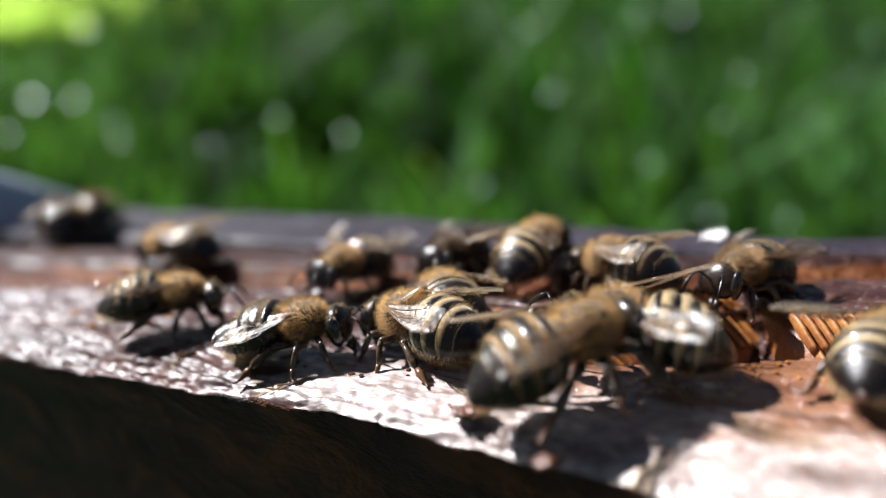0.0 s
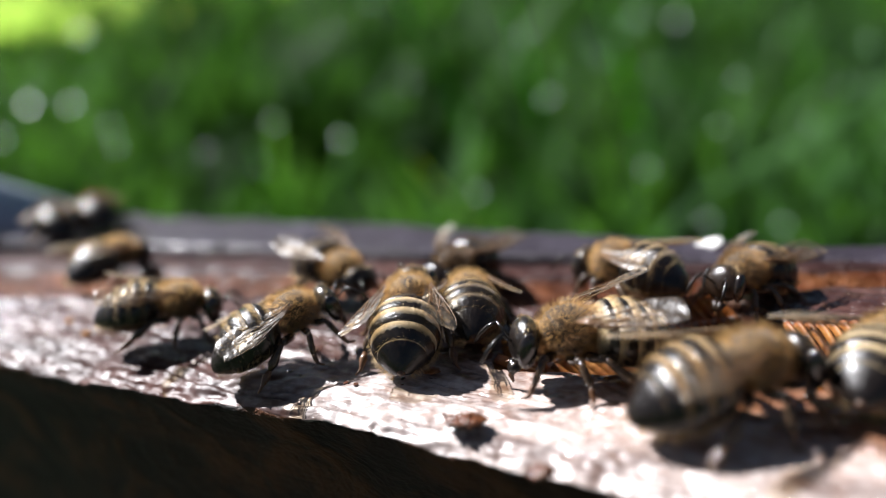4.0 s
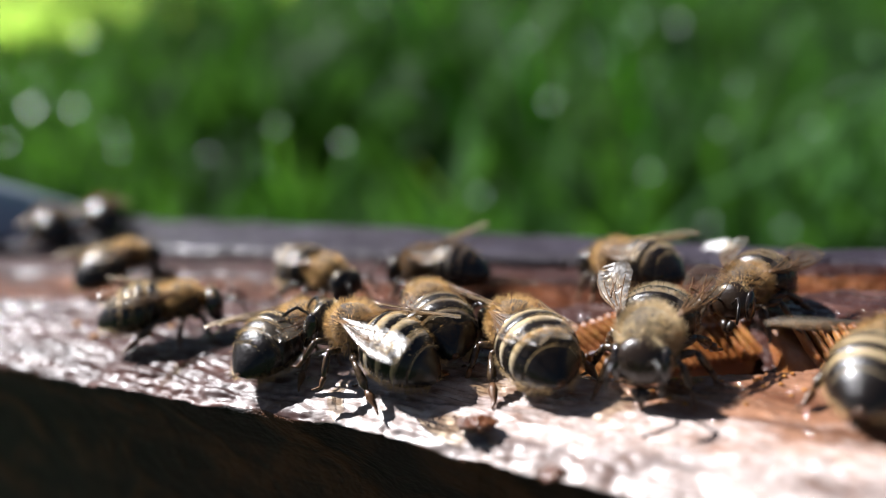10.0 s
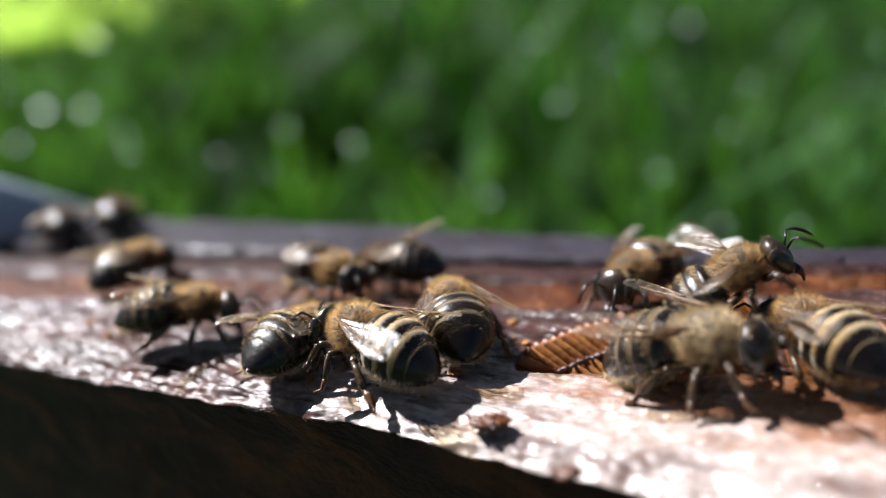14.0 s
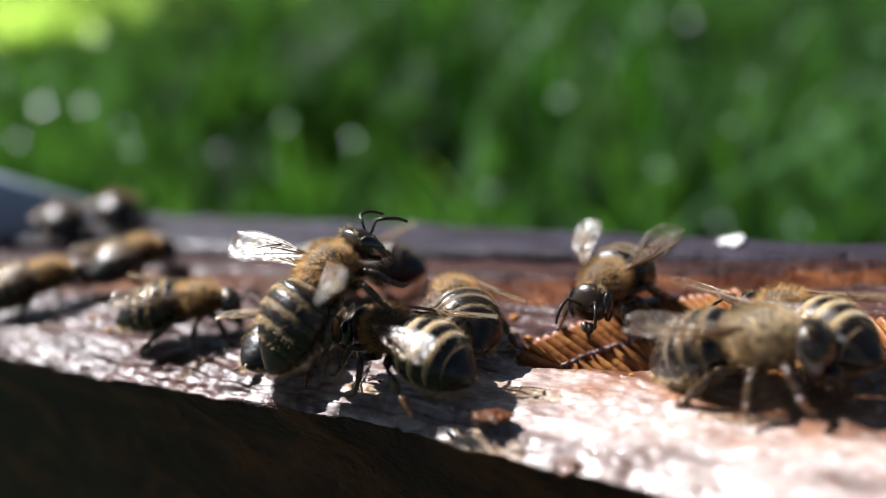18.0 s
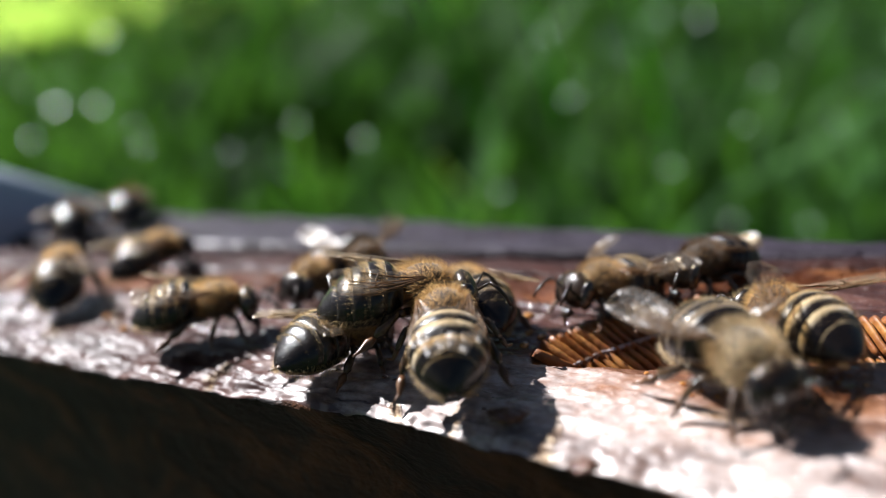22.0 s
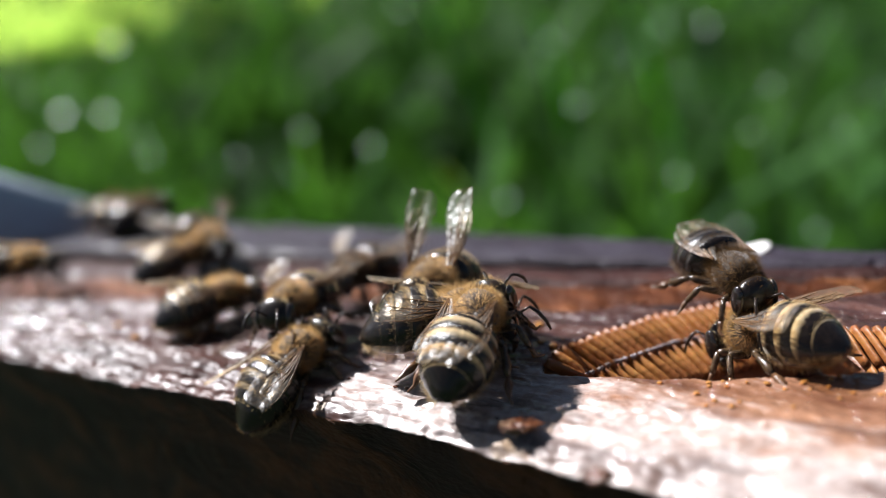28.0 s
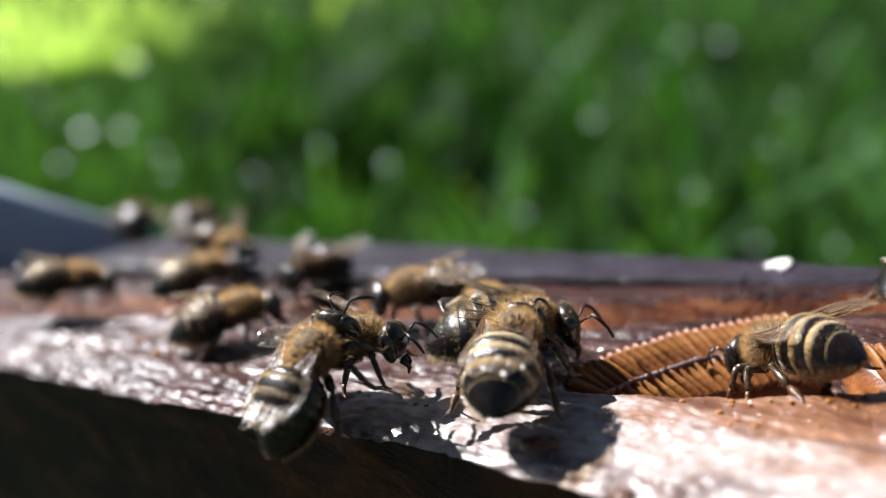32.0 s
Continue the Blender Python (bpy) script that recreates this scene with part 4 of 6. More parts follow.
    # legs
    for s in (1, -1):
        for root, knee, shin, toe, end, rad in (
                ((1.2, 0.9, 2.1), (1.9, 2.3, 2.5), (2.5, 2.9, 0.95), (2.9, 3.2, 0.2), (3.5, 3.3, 0.06), (0.36, 0.3, 0.22)),
                ((0.1, 1.1, 1.9), (0.1, 3.0, 2.5), (-0.3, 3.9, 0.95), (-0.3, 4.3, 0.2), (0.1, 4.8, 0.06), (0.36, 0.32, 0.24)),
                ((-1.0, 1.1, 2.0), (-2.2, 2.8, 2.5), (-4.0, 3.5, 1.1), (-5.1, 3.8, 0.25), (-5.6, 4.2, 0.06), (0.4, 0.36, 0.42))):
            o = Vector((root[0], s * root[1], root[2]))
            rel = [Vector((p[0], s * p[1], p[2])) - o for p in (root, knee, shin, toe, end)]
            bm = bmesh.new()
            a, b, c, e, f = rel
            tube(bm, [p * MM for p in (a * 0.0, a.lerp(b, 0.35), a.lerp(b, 0.75), b)], [0.34 * MM, rad[0] * MM, rad[1] * MM, 0.2 * MM], 8)
            tube(bm, [p * MM for p in (b, b.lerp(c, 0.3), b.lerp(c, 0.75), c)], [0.2 * MM, rad[1] * 0.85 * MM, rad[2] * 1.1 * MM, 0.2 * MM], 8, 1.0 if rad[2] < 0.4 else 0.8)
            for k in range(70):
                q = random.random()
                p = b.lerp(c, q) if random.random() < 0.6 else a.lerp(b, q)
                d = Vector((random.uniform(-1, 1), random.uniform(-1, 1), random.uniform(-0.6, 0.6))).normalized()
                strand(bm, (p + d * 0.2) * MM, d, random.uniform(0.2, 0.42) * MM, 0.016 * MM, 0.0)
            leg = part("leg", bm, M_LEG, bee, "", Matrix.Translation(o * MM))
            bm = bmesh.new()
            tube(bm, [p * MM for p in (c, c.lerp(e, 0.4), e, e.lerp(f, 0.5), f)], [0.2 * MM, rad[2] * 0.9 * MM, 0.15 * MM, 0.11 * MM, 0.07 * MM], 7)
            part("foot", bm, M_BROWN, leg, "brown foot")
    # wings: film and veins, length along local x, front edge towards local -y on the left side
    for kind, length, chord in (("forewing", 7.2, 2.7), ("hindwing", 5.2, 1.8)):
        for s in (1, -1):
            bm = bmesh.new()
            n = 22
            rows = []

            def outline(u):
                front = -0.22 - 0.38 * math.sin(math.pi * min(1, u * 0.9)) + 1.15 * max(0, u - 0.72) ** 1.6 * 3.0
                rear = front + 0.18 + chord * float(np.interp(u, [0, 0.15, 0.4, 0.65, 0.85, 0.95, 1.0], [0.06, 0.3, 0.68, 0.98, 0.93, 0.68, 0.05]))
                return front, rear

            for i in range(n + 1):
                u = i / n
                front, rear = outline(u)
                row = []
                for j in range(7):
                    v = j / 6
                    y = front + (rear - front) * v
                    z = 0.12 * math.sin(v * math.pi * 3) * (0.3 + u) + 0.25 * u * u
                    row.append(bm.verts.new((u * length * MM, s * y * MM, z * MM)))
                rows.append(row)
            for a, b in zip(rows, rows[1:]):
                for j in range(6):
                    bm.faces.new((a[j], b[j], b[j + 1], a[j + 1]))
            wing = part(kind, bm, M_WING, bee, "clear amber-tinted wing")
            bm = bmesh.new()
            for v0, v1, u0, u1 in ((0.02, 0.02, 0, 0.92), (0.1, 0.2, 0.02, 0.7), (0.3, 0.45, 0.02, 0.85), (0.5, 0.8, 0.05, 0.62), (0.2, 0.62, 0.35, 0.8), (0.45, 0.2, 0.45, 0.58), (0.75, 0.45, 0.45, 0.52)):
                pts = []
                for i in range(7):
                    q = i / 6
                    u, v = u0 + (u1 - u0) * q, v0 + (v1 - v0) * q
                    front, rear = outline(u)
                    z = 0.12 * math.sin(v * math.pi * 3) * (0.3 + u) + 0.25 * u * u
                    pts.append((u * length * MM, s * (front + (rear - front) * v) * MM, z * MM))
                tube(bm, pts, [(0.075 - 0.045 * i / 6) * MM for i in range(7)], 5)
            part("vein", bm, M_VEIN, wing, "brown veins")
    return bee


WING_STATES = {"fold": (27, 3, 158), "half": (26, -3, 140), "back": (16, -40, 163), "tilt": (20, -8, 152), "shut": (8, 5, 183), "laid": (22, 16, 163), "high": (0, -54, 162), "tall": (8, -72, 170), "wide": (13, 4, 134),
               "lifted": (25, -40, 142), "spread": (0, -14, 98)}


def wing_pose(ob, state):
    fore = ob.name.startswith("forewing")
    s = 1 if ob["side"] == "left" else -1
    if isinstance(state, tuple):
        state = state[0] if s == 1 else state[1]
    rx, ry, rz = WING_STATES[state]
    if not fore:
        rz, rx = rz + (-10 if state != "fold" else -4), rx + 4
    hinge = (-0.2, 1.75, 4.95) if fore else (-1.0, 1.7, 4.7)
    return pose(hinge[0] * MM, s * hinge[1] * MM, hinge[2] * MM, s * rx, ry, s * rz)


def wings_of(bee):
    return [o for o in bee.children if o.name.startswith(("forewing", "hindwing"))]


BEES = [("still_left", 1), ("back_left", 1), ("leaving_left", 1), ("edge_left", 1), ("lander", 1.12), ("centre", 1.06), ("edge_worker", 1.02), ("front_right", 1.17), ("front_walker", 1.12), ("comb_guard", 1), ("face_on", 1.13), ("right_worker", 1.05), ("wanderer", 1.03), ("back_centre", 0.98), ("back_neighbour", 0.98), ("striped", 1.05), ("behind_centre", 1.03), ("far_pair", 1), ("far_pair_two", 1), ("late_arrival", 1), ("late_right", 1), ("fly_by", 1.05), ("fly_past", 1)]
LABELS = {"still_left": "striped honey bee resting with folded wings on the wall", "lander": "large dark honey bee climbing over the others",
          "centre": "striped honey bee with a black tip feeding on wax", "edge_worker": "dark honey bee feeding at the wall's edge",
          "front_right": "honey bee with amber bands walking on the wall", "comb_guard": "dark-faced honey bee at the torn comb",
          "face_on": "pale furry honey bee walking beside the comb", "right_worker": "golden striped honey bee licking at the comb",
          "wanderer": "brown honey bee wandering along the comb", "fly_by": "dark honey bee flying past the hive", "fly_past": "brown honey bee flying past the hive",
          "far_pair": "dark honey bee on the far back rim", "far_pair_two": "dark honey bee on the far back rim"}
DARK = ("edge_worker", "comb_guard", "back_neighbour", "lander", "late_right", "far_pair", "far_pair_two", "fly_by")
GOLD = ("front_walker", "right_worker", "centre", "striped")
bees = {}
first = build_bee()
for o in wings_of(first):
    o["side"] = "left" if o.name in ("forewing", "hindwing") else "right"
for key, size in BEES:
    b = first if not bees else copy_thing(first, Matrix())
    b.scale = (size, size, size)
    if key in LABELS:
        b["label"] = LABELS[key]
    bees[key] = b
    if key in DARK:
        for o in b.children_recursive:
            if o.name.startswith("back_plate"):
                o.material_slots[0].link = "OBJECT"
                o.material_slots[0].material = M_PLATE_DARK
            if "fur" in o.name and key in ("back_neighbour", "late_right", "far_pair", "far_pair_two", "fly_by"):
                o.material_slots[0].link = "OBJECT"
                o.material_slots[0].material = M_DARK_HAIR
    if key in GOLD:
        for o in b.children_recursive:
            if o.name.startswith("back_plate"):
                o.material_slots[0].link = "OBJECT"
                o.material_slots[0].material = M_PLATE_GOLD
    if key == "front_right":
        for o in b.children_recursive:
            if o.name.startswith("back_plate"):
                o.material_slots[0].link = "OBJECT"
                o.material_slots[0].material = M_PLATE_AMBER
    if key == "face_on":
        for o in b.children_recursive:
            if "fur" in o.name:
                o.material_slots[0].link = "OBJECT"
                o.material_slots[0].material = M_CREAM
    for o in wings_of(b):
        o.matrix_basis = wing_pose(o, "fold")


# ---- movement ----
def gait(bee, spans):
    """Swings the legs in two groups of three while the bee walks."""
    legs = [o for o in bee.children if o.name.startswith("leg")]
    for k, leg in enumerate(legs):
        rest = leg.matrix_basis.copy()
        sign = 1 if k % 2 == 0 else -1
        rows = [(0.0, rest)]
        for t0, t1 in spans:
            if t0 > rows[-1][0]:
                rows.append((t0, rest))
            n = max(2, int((t1 - t0) / 0.13))
            for i in range(1, n):
                t = t0 + (t1 - t0) * i / n
                rows.append((t, rest @ pose(0, 0, 0, 0, 0, sign * (13 if i % 2 else -13))))
            rows.append((t1, rest))
        if rows[-1][0] < 32:
            rows.append((32.0, rest))
        walk(leg, rows)


def wing_beat(bee, states):
    """Holds or opens the wings; each state is reached at its time."""
    for o in wings_of(bee):
        rows = [(t, wing_pose(o, s)) for t, s in states]
        if not rows:
            continue
        if rows[-1][0] < 32:
            rows.append((32.0, rows[-1][1]))
        walk(o, rows)


def motions():
    """Paths of all bees, with their steps and wings."""
    walk(bees["still_left"], [(0, pose(-0.02594, 0.07573, 0.00041, 0.0, 9.3, 8.3)), (6, pose(-0.02526, 0.07519, 0.00058, 0.0, 7.7, 13.1)), (9, pose(-0.02638, 0.07687, 0.00041, 0.0, 6.4, 14.7)), (13, pose(-0.02553, 0.07504, 0.00061, 0.0, 7.7, 6.8)), (17, pose(-0.02570, 0.07526, 0.00029, 0.0, 5.6, 8.0)), (20, pose(-0.02525, 0.07490, 0.00049, 0.0, 6.5, 6.3)), (22, pose(-0.02508, 0.07413, 0.00055, 0.0, 6.9, 10.3)), (24, pose(-0.02526, 0.07445, 0.00070, 0.0, 6.7, 12.6)), (25, pose(-0.02585, 0.07439, 0.00124, 0.0, 3.0, 15.6)), (28, pose(-0.02729, 0.08226, -0.00060, 0.0, 4.9, 37.5)), (29, pose(-0.02627, 0.08092, -0.00031, 0.0, 2.2, 28.3)), (30, pose(-0.02621, 0.08054, 0.00016, 0.0, -1.2, 23.9)), (31, pose(-0.02676, 0.08134, 0.00002, 0.0, -0.1, 31.6)), (32, pose(-0.02672, 0.08082, 0.00026, 0.0, -1.8, 16.6))])
    gait(bees["still_left"], [(28.0, 29.0)])
    walk(bees["back_left"], [(0, pose(-0.42000, -0.06000, -0.29900, 0.0, -0.0, 0.0)), (1.2, pose(-0.42000, -0.06000, -0.29900, 0.0, -0.0, 0.0)), (2.1, pose(-0.12000, 0.09000, 0.07000, 0.0, -0.0, 20.0)), (2.3, pose(-0.04419, 0.10500, 0.01403, 0.0, -0.0, 15.0)), (2.4, pose(-0.04550, 0.11224, 0.01031, 0.0, -0.0, 20.0)), (2.5, pose(-0.04653, 0.11419, 0.00159, 0.0, -0.0, 25.0)), (2.8, pose(-0.03925, 0.09879, -0.00060, 0.0, 6.8, 62.8)), (6, pose(-0.03969, 0.10022, -0.00044, 0.0, 3.1, 61.9)), (13, pose(-0.03829, 0.09778, -0.00045, 0.0, 3.3, 57.1)), (20, pose(-0.03886, 0.09915, -0.00037, 0.0, 2.7, 57.9)), (25, pose(-0.03664, 0.09937, -0.00026, 0.0, 1.8, 52.4)), (28, pose(-0.03576, 0.09961, -0.00024, 0.0, 1.7, 40.6)), (32, pose(-0.03601, 0.09992, -0.00028, 0.0, 2.0, 33.8))])
    gait(bees["back_left"], [(2.3, 2.8)])
    wing_beat(bees["back_left"], [(0.0, 'spread'), (2.6, 'spread'), (2.8, 'fold')])
    walk(bees["leaving_left"], [(0, pose(-0.03354, 0.09838, -0.00051, 0.0, 3.7, 155.8)), (0.25, pose(-0.03866, 0.09788, -0.00039, 0.0, -0.0, 201.5)), (0.5, pose(-0.04378, 0.09738, -0.00027, 0.0, -3.8, 247.2)), (1, pose(-0.04277, 0.09092, 0.00039, 0.0, 5.2, 266.2)), (1.5, pose(-0.04397, 0.08437, 0.00052, 0.0, 6.9, 264.1)), (2, pose(-0.04798, 0.08060, 0.00047, 0.0, 6.3, 264.8)), (3, pose(-0.11000, 0.07500, 0.00000, 0.0, -0.0, 200.0)), (32, pose(-0.11000, 0.07500, 0.00000, 0.0, -0.0, 200.0))])
    gait(bees["leaving_left"], [(0.0, 2.0)])
    walk(bees["edge_left"], [(0, pose(-0.12000, 0.09500, 0.00000, 0.0, -0.0, 0.0)), (15.5, pose(-0.10000, 0.08800, 0.00000, 0.0, -0.0, 0.0)), (16.5, pose(-0.05250, 0.08701, 0.00008, 0.0, 1.1, -12.2)), (17, pose(-0.04974, 0.08936, -0.00011, 0.0, -1.5, -2.0)), (18, pose(-0.04664, 0.09065, 0.00012, 0.0, 1.6, 32.7)), (19, pose(-0.04500, 0.09185, -0.00011, 0.0, 0.8, 38.1)), (20, pose(-0.04367, 0.09001, 0.00037, 0.0, -2.7, 25.2)), (21, pose(-0.04688, 0.09381, 0.00043, 0.0, -3.1, 77.0)), (22, pose(-0.04698, 0.09149, 0.00120, 0.0, -8.6, 101.5)), (22.5, pose(-0.05271, 0.09821, 0.00006, 0.0, -0.5, 101.2)), (23, pose(-0.06030, 0.10125, -0.00056, 0.0, 4.0, 92.1)), (23.5, pose(-0.06299, 0.10573, -0.00053, 0.0, -1.6, 40.7)), (24, pose(-0.06568, 0.11020, -0.00051, 0.0, -7.3, -10.7)), (25, pose(-0.05736, 0.10149, 0.00014, 0.0, 1.9, -3.9)), (27.5, pose(-0.05713, 0.09917, 0.00029, 0.0, 3.9, -3.5)), (28, pose(-0.05861, 0.10312, 0.00022, 0.0, 2.9, -0.4)), (29, pose(-0.05772, 0.10206, 0.00062, 0.0, 8.1, 4.1)), (30, pose(-0.05447, 0.10153, 0.00034, 0.0, 4.5, -12.1)), (31, pose(-0.05235, 0.09821, 0.00048, 0.0, 6.4, -1.7)), (32, pose(-0.05218, 0.09748, 0.00108, 0.0, 13.8, 22.7))])
    gait(bees["edge_left"], [(16.5, 25.0), (27.5, 28.0), (29.0, 31.0)])
    walk(bees["lander"], [(0, pose(-0.46000, -0.09000, -0.29900, 0.0, -0.0, 0.0)), (15, pose(-0.46000, -0.09000, -0.29900, 0.0, -0.0, 0.0)), (16.5, pose(-0.14000, 0.06000, 0.06000, 0.0, -0.0, 10.0)), (16.9, pose(-0.03724, 0.06991, 0.00870, 0.0, -8.0, 5.0)), (17, pose(-0.02004, 0.05764, 0.01187, 0.0, 6.6, -1.7)), (17.1, pose(-0.02367, 0.06872, 0.00436, 0.0, -10.0, 10.0)), (17.2, pose(-0.01083, 0.06511, 0.00636, 0.0, -40.0, 50.0)), (17.3, pose(-0.01090, 0.06603, 0.00732, 0.0, -50.0, 60.0)), (17.6, pose(-0.01042, 0.06579, 0.00743, 0.0, -46.0, 60.0)), (18, pose(-0.00818, 0.06247, 0.00658, 0.0, -33.9, 33.4)), (18.5, pose(-0.00624, 0.06091, 0.00547, 0.0, -14.9, 18.2)), (19, pose(-0.00483, 0.05724, 0.00578, 0.0, -0.7, 14.0)), (20, pose(-0.00465, 0.06549, 0.00223, 0.0, 5.9, 6.2)), (21, pose(-0.00449, 0.06385, 0.00270, 0.0, 7.5, 10.5)), (22, pose(-0.00450, 0.06384, 0.00281, 0.0, 7.0, 9.2)), (23, pose(-0.00167, 0.06552, 0.00129, 0.0, 7.1, 9.0)), (24, pose(-0.00152, 0.06455, 0.00107, 0.0, 7.0, 8.8)), (25, pose(-0.00182, 0.06594, 0.00116, 0.0, 7.9, 8.7)), (27.5, pose(-0.00160, 0.06681, 0.00027, 0.0, 4.8, 10.0)), (28, pose(-0.00219, 0.06448, 0.00096, 0.0, 5.7, 6.8)), (29, pose(-0.00201, 0.06600, 0.00012, 0.0, -3.6, -1.3)), (30, pose(0.00142, 0.06459, 0.00061, 0.0, -6.6, 0.6)), (31, pose(0.00156, 0.06525, 0.00069, 0.0, 0.1, 6.1)), (32, pose(0.00160, 0.06575, 0.00071, 0.0, 3.9, 4.6))])
    gait(bees["lander"], [(16.9, 17.2), (17.6, 21.0), (22.0, 23.0), (29.0, 30.0)])
    wing_beat(bees["lander"], [(0.0, 'spread'), (18.3, 'spread'), (18.8, 'half'), (19.4, 'half'), (20.0, 'fold'), (28.0, 'fold'), (29.0, 'tilt')])
    walk(bees["centre"], [(0, pose(-0.00316, 0.06478, -0.00038, 0.0, 2.6, 137.7)), (1, pose(-0.00351, 0.06382, 0.00002, 0.0, -0.1, 135.2)), (1.5, pose(-0.00319, 0.06361, 0.00004, 0.0, -0.3, 134.8)), (2, pose(-0.00335, 0.06315, 0.00023, 0.0, -1.6, 133.0)), (2.5, pose(-0.00192, 0.06546, 0.00083, 0.0, -5.6, 109.5)), (3, pose(-0.00295, 0.06901, 0.00110, 0.0, -7.4, 83.1)), (3.5, pose(-0.00258, 0.06773, 0.00120, 0.0, -9.7, 82.0)), (5.5, pose(-0.00182, 0.06784, 0.00120, 0.0, -13.2, 87.5)), (6, pose(-0.00207, 0.06604, 0.00120, 0.0, -13.0, 89.7)), (6.5, pose(-0.00349, 0.06569, 0.00120, 0.0, -11.4, 96.0)), (7, pose(-0.00390, 0.06248, 0.00104, 0.0, -10.1, 145.1)), (8, pose(-0.00815, 0.06275, 0.00129, 0.0, -13.1, 154.4)), (9, pose(-0.00774, 0.06268, 0.00120, 0.0, -9.9, 144.5)), (10, pose(-0.00822, 0.06304, 0.00120, 0.0, -11.7, 145.0)), (11, pose(-0.00793, 0.06169, 0.00120, 0.0, -13.3, 148.3)), (12, pose(-0.00935, 0.06324, 0.00098, 0.0, -6.5, 140.2)), (13, pose(-0.00910, 0.06245, 0.00101, 0.0, -6.8, 141.7)), (14, pose(-0.00882, 0.06275, 0.00100, 0.0, -6.7, 140.2)), (17, pose(-0.00923, 0.06254, 0.00067, 0.0, -4.5, 140.3)), (18, pose(-0.00616, 0.06074, 0.00085, 0.0, -5.7, 139.3)), (19, pose(-0.00616, 0.05888, 0.00120, 0.0, -9.6, 163.8)), (19.3, pose(-0.00644, 0.05962, 0.00082, 0.0, -5.5, 152.6)), (19.5, pose(-0.00590, 0.06170, 0.00060, 0.0, -4.0, 121.5)), (20, pose(-0.00275, 0.06069, 0.00219, 0.0, -9.6, 91.4)), (21, pose(-0.00245, 0.06010, 0.00205, 0.0, -7.0, 90.9)), (22, pose(-0.00243, 0.06024, 0.00218, 0.0, -7.9, 90.9)), (23, pose(-0.00215, 0.06067, 0.00207, 0.0, -7.1, 91.9)), (24, pose(-0.00203, 0.06037, 0.00191, 0.0, -6.1, 93.6)), (25, pose(-0.00220, 0.06100, 0.00201, 0.0, -6.8, 93.0)), (25.5, pose(-0.00182, 0.06069, 0.00202, 0.0, -6.8, 90.0)), (28, pose(-0.00042, 0.06196, 0.00218, 0.0, -14.0, 63.8)), (29, pose(0.00115, 0.06043, 0.00221, 0.0, -9.2, 56.9)), (30, pose(0.00019, 0.06097, 0.00220, 0.0, -8.9, 77.8)), (31, pose(0.00013, 0.06048, 0.00211, 0.0, -7.4, 79.4)), (32, pose(0.00040, 0.06055, 0.00209, 0.0, -7.3, 74.1))])
    gait(bees["centre"], [(2.0, 3.0), (5.5, 6.0), (6.5, 8.0), (11.0, 12.0), (17.0, 19.0), (19.3, 20.0), (28.0, 29.0)])
    wing_beat(bees["centre"], [(0.0, 'fold'), (2.4, 'fold'), (2.8, ('wide', 'tall')), (3.1, ('wide', 'tall')), (3.6, 'fold'), (19.0, 'fold'), (19.8, 'shut')])
    walk(bees["edge_worker"], [(0, pose(-0.01187, 0.06601, -0.00020, 0.0, -2.7, -11.5)), (1, pose(-0.01221, 0.06601, -0.00014, 0.0, -1.9, -8.7)), (1.5, pose(-0.01169, 0.06573, 0.00021, 0.0, 2.8, 5.7)), (2, pose(-0.01124, 0.06557, 0.00044, 0.0, 5.7, 18.2)), (2.5, pose(-0.01173, 0.06709, 0.00059, 0.0, -4.1, 20.2)), (3, pose(-0.01236, 0.06753, 0.00120, 0.0, -10.6, 27.2)), (6, pose(-0.01067, 0.06638, 0.00120, 0.0, -9.9, 17.2)), (7, pose(-0.01177, 0.06847, 0.00025, 0.0, -1.7, 41.3)), (8, pose(-0.01287, 0.06986, -0.00047, 0.0, 3.3, 52.7)), (10, pose(-0.01310, 0.06880, -0.00030, 0.0, 2.1, 55.2)), (13, pose(-0.01347, 0.06846, -0.00060, 0.0, 7.9, 57.1)), (17, pose(-0.01374, 0.06748, -0.00060, 0.0, 8.1, 56.1)), (19, pose(-0.01304, 0.06685, -0.00060, 0.0, 12.6, 54.8)), (20, pose(-0.01228, 0.06581, -0.00060, 0.0, 11.7, 47.5)), (21, pose(-0.01260, 0.06577, -0.00060, 0.0, 11.0, 50.0)), (22, pose(-0.01135, 0.06560, -0.00060, 0.0, 11.0, 50.0)), (23, pose(-0.01065, 0.06503, -0.00060, 0.0, 11.0, 50.0)), (24, pose(-0.01079, 0.06442, -0.00060, 0.0, 11.0, 50.0)), (25, pose(-0.01119, 0.06454, -0.00060, 0.0, 11.0, 50.0)), (27.5, pose(-0.01342, 0.06488, 0.00003, 0.0, -8.0, 40.0)), (27.8, pose(-0.01410, 0.06646, 0.00025, 0.0, -22.0, 45.0)), (28.1, pose(-0.01614, 0.06744, -0.00174, 0.0, -21.4, 47.7)), (28.4, pose(-0.01578, 0.06788, 0.00120, 0.0, -50.0, 62.0)), (28.5, pose(-0.01338, 0.05813, 0.00360, 0.0, -34.0, 55.7)), (29, pose(-0.01621, 0.06799, 0.00020, 0.0, -36.0, 61.5)), (30, pose(-0.01764, 0.06299, 0.00292, 0.0, -36.0, 96.2)), (31, pose(-0.01880, 0.05881, 0.00529, 0.0, -36.0, 116.4)), (32, pose(-0.01389, 0.05958, 0.00391, 0.0, -33.7, 55.2))])
    gait(bees["edge_worker"], [(2.0, 2.5), (6.0, 8.0), (27.5, 28.1), (29.0, 30.0), (31.0, 32.0)])
